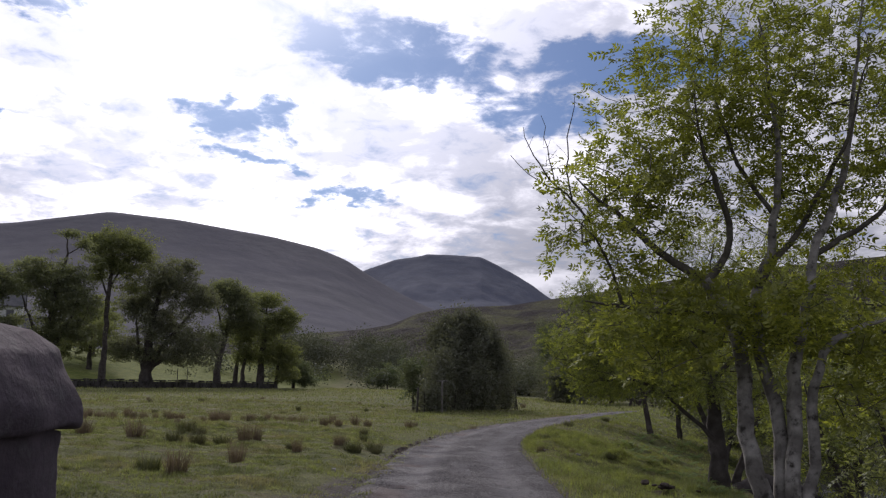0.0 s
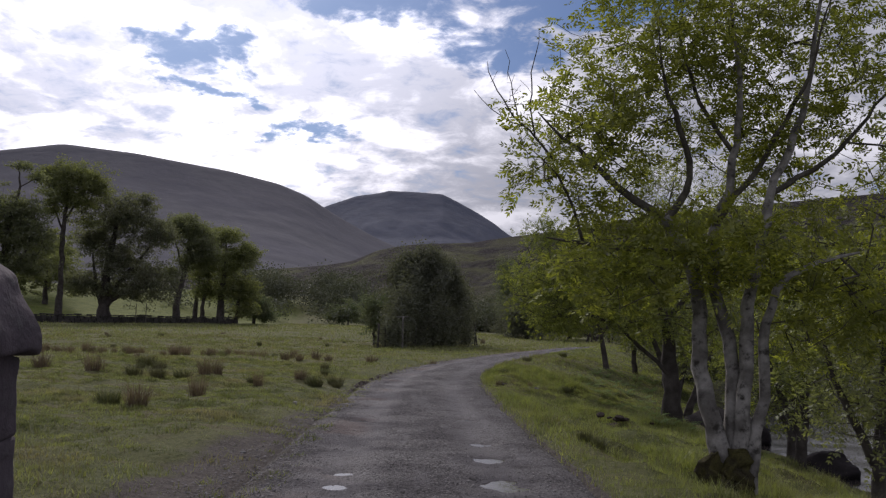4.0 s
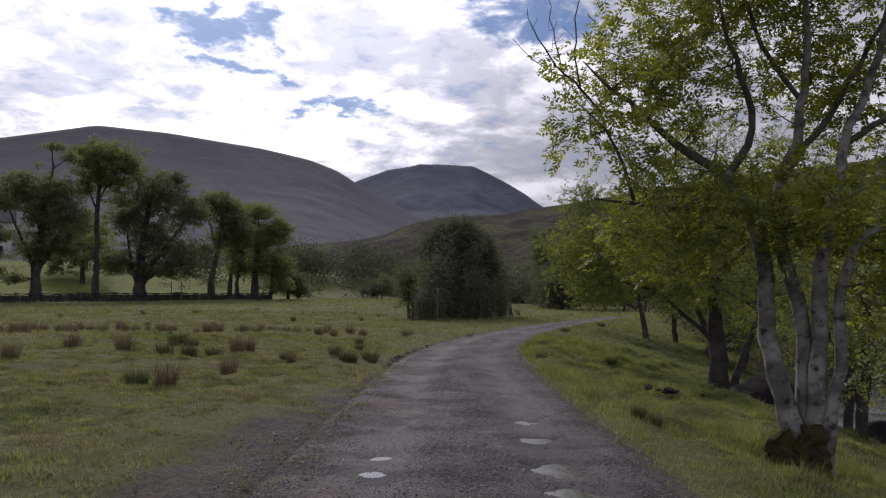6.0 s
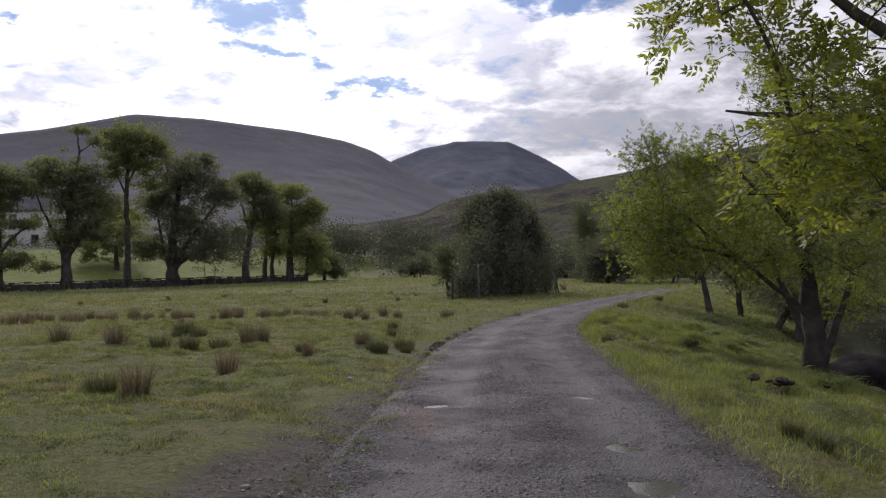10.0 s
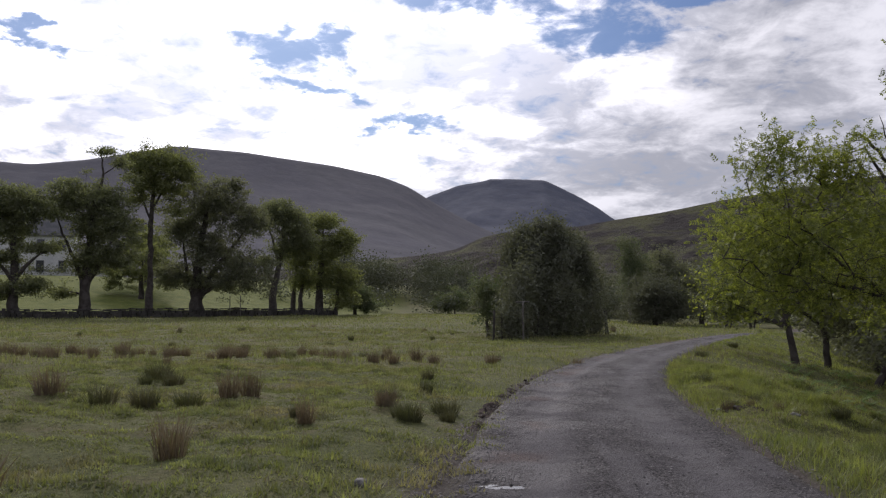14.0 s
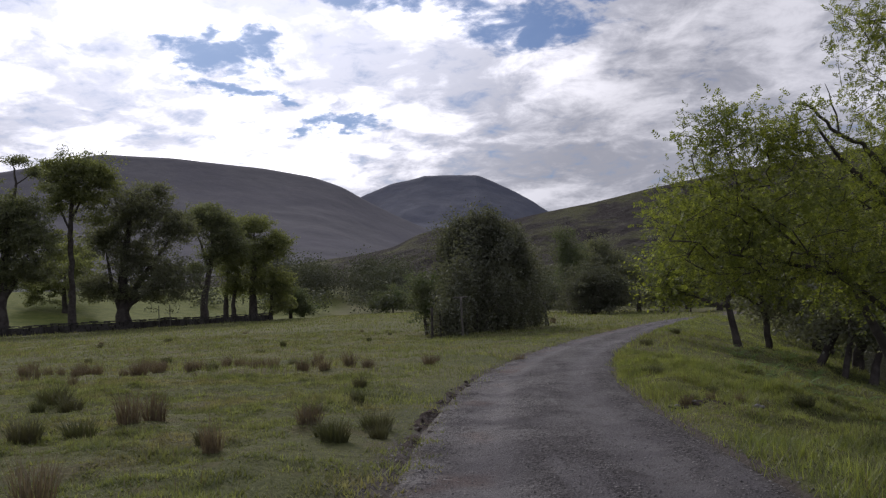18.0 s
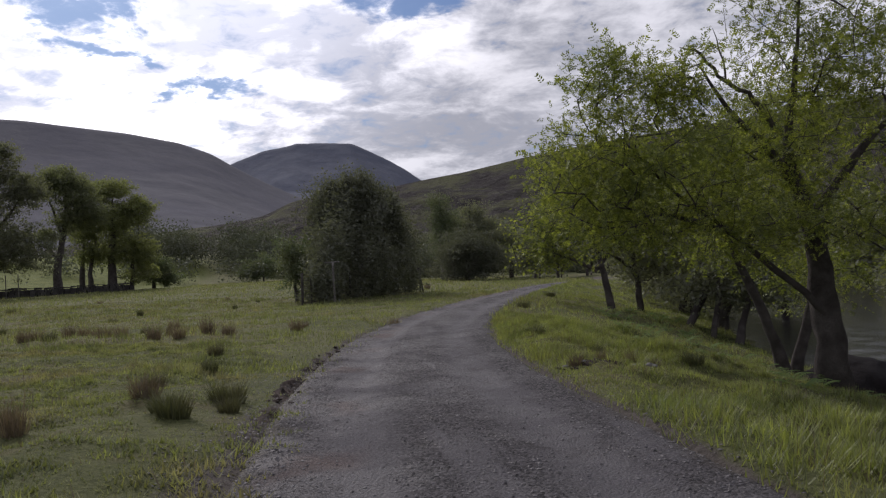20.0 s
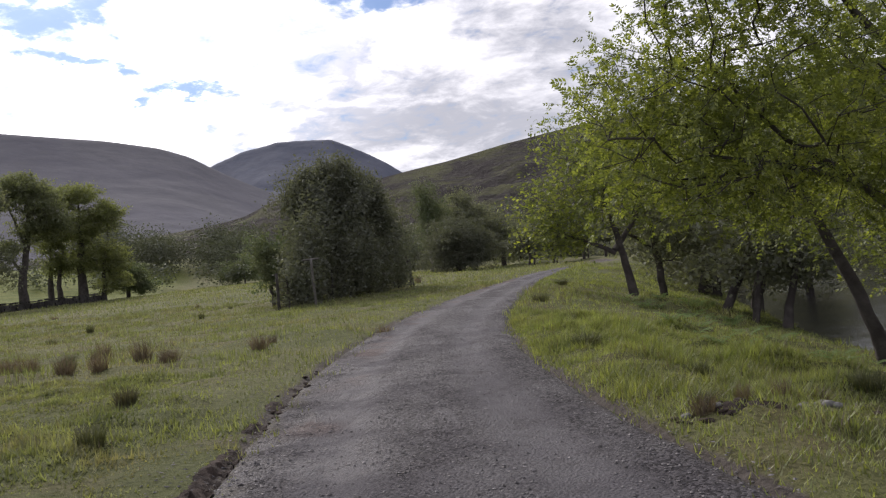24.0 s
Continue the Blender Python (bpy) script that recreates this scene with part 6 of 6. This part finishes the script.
clods(14, 4.6, 18.2, 0.25, 0.16, 0.03, 0.09, "dark clod of torn-up turf on the verge", "clods on the verge")

# ---------------------------------------------------------------- rush tufts, ferns


def blades(g, at, height, width, lean, simple=False, curve=0.35):
    """Narrow bent blades, each two quads' worth of triangles: root, bend and tip."""
    n = len(at)
    a = g.uniform(0, 2 * math.pi, n)
    d = np.stack([np.cos(a), np.sin(a), np.zeros(n)], -1)
    s = np.stack([-np.sin(a), np.cos(a), np.zeros(n)], -1) * (width * g.uniform(0.7, 1.3, n))[:, None]
    h = (height * g.uniform(0.55, 1.25, n))[:, None]
    l = (lean * g.random(n))[:, None] * h
    up = np.array([0, 0, 1.0])
    mid = at + up * h * 0.6 + d * l * curve
    tip = at + up * h * (1 - 0.12 * l / np.maximum(h, 1e-6)) + d * l
    if simple:
        V = np.stack([at - s, at + s, tip], 1)
        return V.reshape(-1, 3), np.arange(3 * n).reshape(-1, 3)
    V = np.stack([at - s, at + s, mid + s * 0.7, mid - s * 0.7, tip], 1)
    i = (np.arange(n) * 5)[:, None]
    return V.reshape(-1, 3), [(i + np.array([[0, 1, 2, 3]])), (i + np.array([[3, 2, 4]]))]


def tuft_mesh(seed, n, r, h, mat):
    g = np.random.default_rng(seed)
    a, q = g.uniform(0, 6.283, n), np.sqrt(g.random(n)) * r
    at = np.stack([q * np.cos(a), q * np.sin(a), np.full(n, -0.03)], -1)
    v, f = blades(g, at, np.full(n, h), np.full(n, 0.0045), np.full(n, 0.7))
    out = at * np.array([1, 1, 0]) / max(r, 1e-6)
    v = v.reshape(n, 5, 3)
    v[:, 2:4] += out[:, None] * h * 0.13
    v[:, 4] += out * h * 0.30
    return mesh_of("rush_tuft", v.reshape(-1, 3), f, mat)


RUSH_M = [tuft_mesh(100 + k, 300, 0.15, 0.31, RUSH) for k in range(3)]
DRY_M = [tuft_mesh(110 + k, 170, 0.14, 0.40, GRASS_DRY) for k in range(3)]
rng = np.random.default_rng(15)
MARKED = [(-1.65, 22.1, 0, 1.0), (-1.58, 21.5, 0, 0.7), (-3.3, 20.4, 1, 0.9), (-4.15, 18.1, 1, 1.1), (-4.55, 15.4, 1, 1.1), (-5.2, 15.9, 0, 0.9), (-7.6, 22.1, 1, 1.2), (-6.75, 24.8, 0, 1.0),
          (-5.9, 21.6, 0, 1.25), (-5.4, 22.0, 0, 1.0), (-6.4, 21.3, 0, 1.1), (-5.0, 22.6, 1, 1.2), (-7.3, 25.5, 0, 1.2), (-2.2, 21.3, 0, 0.7), (-2.5, 22.0, 1, 0.8), (-4.8, 23.0, 1, 1.2),
          (-8.6, 18.5, 1, 1.2), (-9.4, 23.4, 1, 1.1), (2.9, 14.2, 0, 0.6), (3.2, 27.6, 0, 0.8), (5.5, 38.0, 0, 0.9), (-2.4, 27.5, 0, 0.8), (2.62, 11.85, 0, 0.55), (2.5, 12.2, 0, 0.45), (3.1, 16.0, 0, 0.6), (4.0, 20.5, 0, 0.7), (3.6, 25.2, 0, 0.6), (4.6, 24.0, 0, 0.7), (2.55, 22.95, 1, 0.45), (2.95, 23.1, 1, 0.42), (3.45, 23.45, 1, 0.45), (3.8, 23.5, 1, 0.4), (2.7, 23.2, 0, 0.4), (-2.05, 21.0, 0, 0.8), (-2.7, 23.6, 0, 0.7), (-2.2, 25.0, 0, 0.6), (-3.2, 33.0, 1, 1.0), (8.8, 47.0, 0, 1.0), (6.6, 70.0, 1, 1.3)]
for x, y in zip(rng.uniform(-26, -3, 34), rng.uniform(17, 62, 34)):
    MARKED.append((float(x), float(y), int(rng.random() < 0.55), float(rng.uniform(0.45, 0.85))))
for x, y in zip(rng.normal(-10.0, 4.8, 72), rng.normal(33.5, 1.2, 72)):
    MARKED.append((float(x), float(y), 1, float(rng.uniform(0.6, 1.0))))
for k, (x, y, dry, s) in enumerate(MARKED):
    ob = new("rush_tuft", (DRY_M if dry else RUSH_M)[k % 3])
    ob.location, ob.scale = (x, y, one(x, y)), (s * rng.uniform(0.8, 1.5), s * rng.uniform(0.8, 1.3), s * rng.uniform(0.8, 1.15))
    ob.rotation_euler = (0, 0, rng.uniform(0, 6.28))
    tagged(ob, "brown dry rush tuft in the meadow" if dry else "dark green rush tuft in the meadow", "grass tuft", "rush tufts in the meadow")


def fern_mesh(seed):
    g = np.random.default_rng(seed)
    V, Fq = [], []
    for k in range(7):
        a = k * 0.9 + g.normal(0, 0.2)
        d, s = np.array([math.cos(a), math.sin(a), 0]), np.array([-math.sin(a), math.cos(a), 0])
        L = g.uniform(0.35, 0.6)
        for j in range(9):
            t = 0.15 + 0.85 * j / 9
            c = d * L * t + np.array([0, 0, L * (1.1 * t - 0.75 * t * t)])
            w = L * 0.30 * (1 - t) + 0.02
            for sg in (-1, 1):
                tip = c + s * sg * w + d * w * 0.4 - np.array([0, 0, w * 0.25])
                e = d * 0.022
                Fq.append(np.arange(4) + len(V))
                V += [c - e, c + e, tip + e * 0.3, tip - e * 0.3]
    return mesh_of("fern", np.array(V), np.array(Fq), FERN)


FERNS = [fern_mesh(s) for s in (1, 2, 3)]
for k in range(60):
    y = rng.uniform(19, 46)
    x = float(track_x(y) + track_w(y)) + rng.uniform(3.2, 6.4)
    ob = new("fern", FERNS[k % 3])
    ob.location, ob.rotation_euler = (x, y, one(x, y)), (0, 0, rng.uniform(0, 6.28))
    ob.scale = [rng.uniform(0.6, 1.05)] * 3
    tagged(ob, "young green bracken frond on the grassy bank", "fern", "ferns on the bank")

# ---------------------------------------------------------------- grass
g = np.random.default_rng(50)


def scatter(n, x0, x1, y0, y1, power):
    """Points over a stretch of the plan, thinner with distance."""
    y = y0 + (y1 - y0) * g.random(n) ** power
    x = g.uniform(x0, x1, n)
    return x, y


def lawn(name, n, x0, x1, y0, y1, power, side, h0, h1, width, label, mat, lean=0.9, edge_in=0.05, u_max=99.0, simple=True):
    x, y = scatter(n, x0, x1, y0, y1, power)
    cx, w = track_x(y), track_w(y)
    u = (x - cx) * side - w
    clump = fbm(x, y, 0.55, 9.0, 3) * 0.5 + fbm(x, y, 2.3, 10.0, 3) * 0.5
    verge = 0.42 * smooth01((19 - y) / 5) if side < 0 else 0.0
    ragged = edge_in - 0.08 + 0.16 * fbm(x, y, 0.7, 12.0, 3) + verge * (1 + 2.2 * fbm(x, y, 0.9, 13.0, 3))
    keep = (u > ragged) & (u < u_max) & (g.random(n) < np.clip(0.5 + u / (0.6 if side < 0 else 0.25), 0.15, 1))
    worn_at = np.exp(-(((x + 2.2) / 0.9) ** 2 + ((y - 9.0) / 3.0) ** 2))
    keep &= g.random(n) > worn_at * 0.85
    keep &= g.random(n) < np.clip(np.minimum(np.minimum(x - x0, x1 - x) / 3.0 + 0.05, (y - y0) / 2.0 + 0.25), 0, 1) if y0 < 10 else True
    behind = (x < -16) & (y > np.interp(x, wx, wyy) + 0.8)
    keep &= ~behind
    if side < 0:
        # stray blades in the dirt at the track's edge
        keep |= (u > -0.42) & (u < 0.35) & (fbm(x, y, 0.45, 61.0, 3) > 0.12 - 0.3 * u) & (g.random(n) < 0.55) & (y < 60)
    x, y, clump, u = x[keep], y[keep], clump[keep], u[keep]
    # blades stand in small bunches
    x = np.round(x / 0.055 + 0.35 * g.normal(size=len(x))) * 0.055 + g.normal(0, 0.010, len(x))
    at = np.stack([x, y, np.where(u < 0.2, np.maximum(land(x, y), road_top(x, y)), land(x, y)) - 0.01], -1)
    h = h0 + (h1 - h0) * np.clip(0.4 + 1.7 * clump, 0, 1.7) ** 1.3
    wide = width * (1 + np.maximum(y, 0) / 22.0)
    v, f = blades(g, at, h, wide, np.full(len(x), lean), simple)
    return tagged(solid(name, v, f, mat), label, "grass", kind="stuff")


lawn("meadow_grass", 400000, -12, -0.8, 6.5, 31, 0.92, -1, 0.018, 0.085, 0.0044, "short grazed meadow grass", GRASS, 1.7)
lawn("meadow_grass", 160000, -32, 9, 24, 62, 1.1, -1, 0.05, 0.17, 0.0040, "rough meadow grass", GRASS)
lawn("bank_grass", 290000, 1.2, 9.5, 7.0, 34, 1.0, 1, 0.05, 0.21, 0.0026, "long lush grass on the river bank", GRASS_LUSH, 1.2, 0.02, 9.0)
lawn("bank_grass", 150000, 1.2, 9.5, 7.0, 36, 1.0, 1, 0.03, 0.13, 0.0038, "short thick grass on the river bank", GRASS, 1.2, 0.0, 9.0)
lawn("bank_grass", 130000, 2.0, 26, 30, 70, 1.1, 1, 0.07, 0.22, 0.0035, "long lush grass on the river bank", GRASS_LUSH, 1.2, 0.02, 9.0)
lawn("meadow_grass", 26000, -30, -1.0, -22, 26, 0.9, -1, 0.04, 0.12, 0.0060, "short grazed meadow grass", GRASS)
lawn("bank_grass", 16000, 1.2, 11, -22, 10, 0.9, 1, 0.05, 0.16, 0.0050, "short thick grass on the river bank", GRASS, 1.2, 0.0, 9.0)
lawn("far_grass", 90000, -60, 34, 50, 122, 1.0, -1, 0.10, 0.24, 0.0055, "rough grass of the far meadow", GRASS)
lawn("dry_grass", 38000, -24, -1.5, 6.0, 60, 1.2, -1, 0.05, 0.18, 0.0024, "straw-coloured dead grass stems", GRASS_DRY)
lawn("dry_grass", 22000, 1.5, 12, 8.0, 45, 1.2, 1, 0.08, 0.26, 0.0020, "straw-coloured dead grass stems on the bank", GRASS_DRY, 1.0, 0.1, 8.0)

# ---------------------------------------------------------------- loose gravel
n = 80000
y = 4.5 + 36 * g.random(n) ** 1.45
u = g.uniform(-1.42, 1.06, n)
rutted = np.exp(-((np.abs(u) - 0.46) / 0.17) ** 2) * (0.5 + 0.5 * (fbm(u * 1.6, y, 1.2, 20.0) > -0.1))
keep = (g.random(n) > 0.85 * rutted) & (g.random(n) < np.clip(np.where(u < 0, (1.44 - np.abs(u)) * 2.0 * (0.4 + 0.6 * (y < 24)), (1.14 - np.abs(u)) * 8), 0, 1))
y, u = y[keep], u[keep]
x = track_x(y) + u * track_w(y)
n = len(x)
s = 0.0046 + 0.012 * g.random(n) ** 3.5 + 0.006 * g.random(n) ** 2 * (u < -0.75)
octa = np.array([[1, 0, 0], [-1, 0, 0], [0, 1, 0], [0, -1, 0], [0, 0, 1], [0, 0, -1]], dtype=float)
of = np.array([[0, 2, 4], [2, 1, 4], [1, 3, 4], [3, 0, 4]])
V = octa[None] * s[:, None, None] * g.uniform(0.6, 1.3, (n, 6, 1)) * np.array([1.2, 1.0, 0.5])
a = g.uniform(0, 6.283, n)
c, q = np.cos(a)[:, None], np.sin(a)[:, None]
V = np.stack([V[..., 0] * c - V[..., 1] * q, V[..., 0] * q + V[..., 1] * c, V[..., 2]], -1)
V += np.stack([x, y, np.maximum(road_top(x, y), land(x, y)) + s * 0.25], -1)[:, None]
loose = solid("gravel", V.reshape(-1, 3), (of[None] + (np.arange(n) * 6)[:, None, None]).reshape(-1, 3), PEBBLE)
tagged(loose, "loose grey gravel on the track", "gravel", kind="stuff")
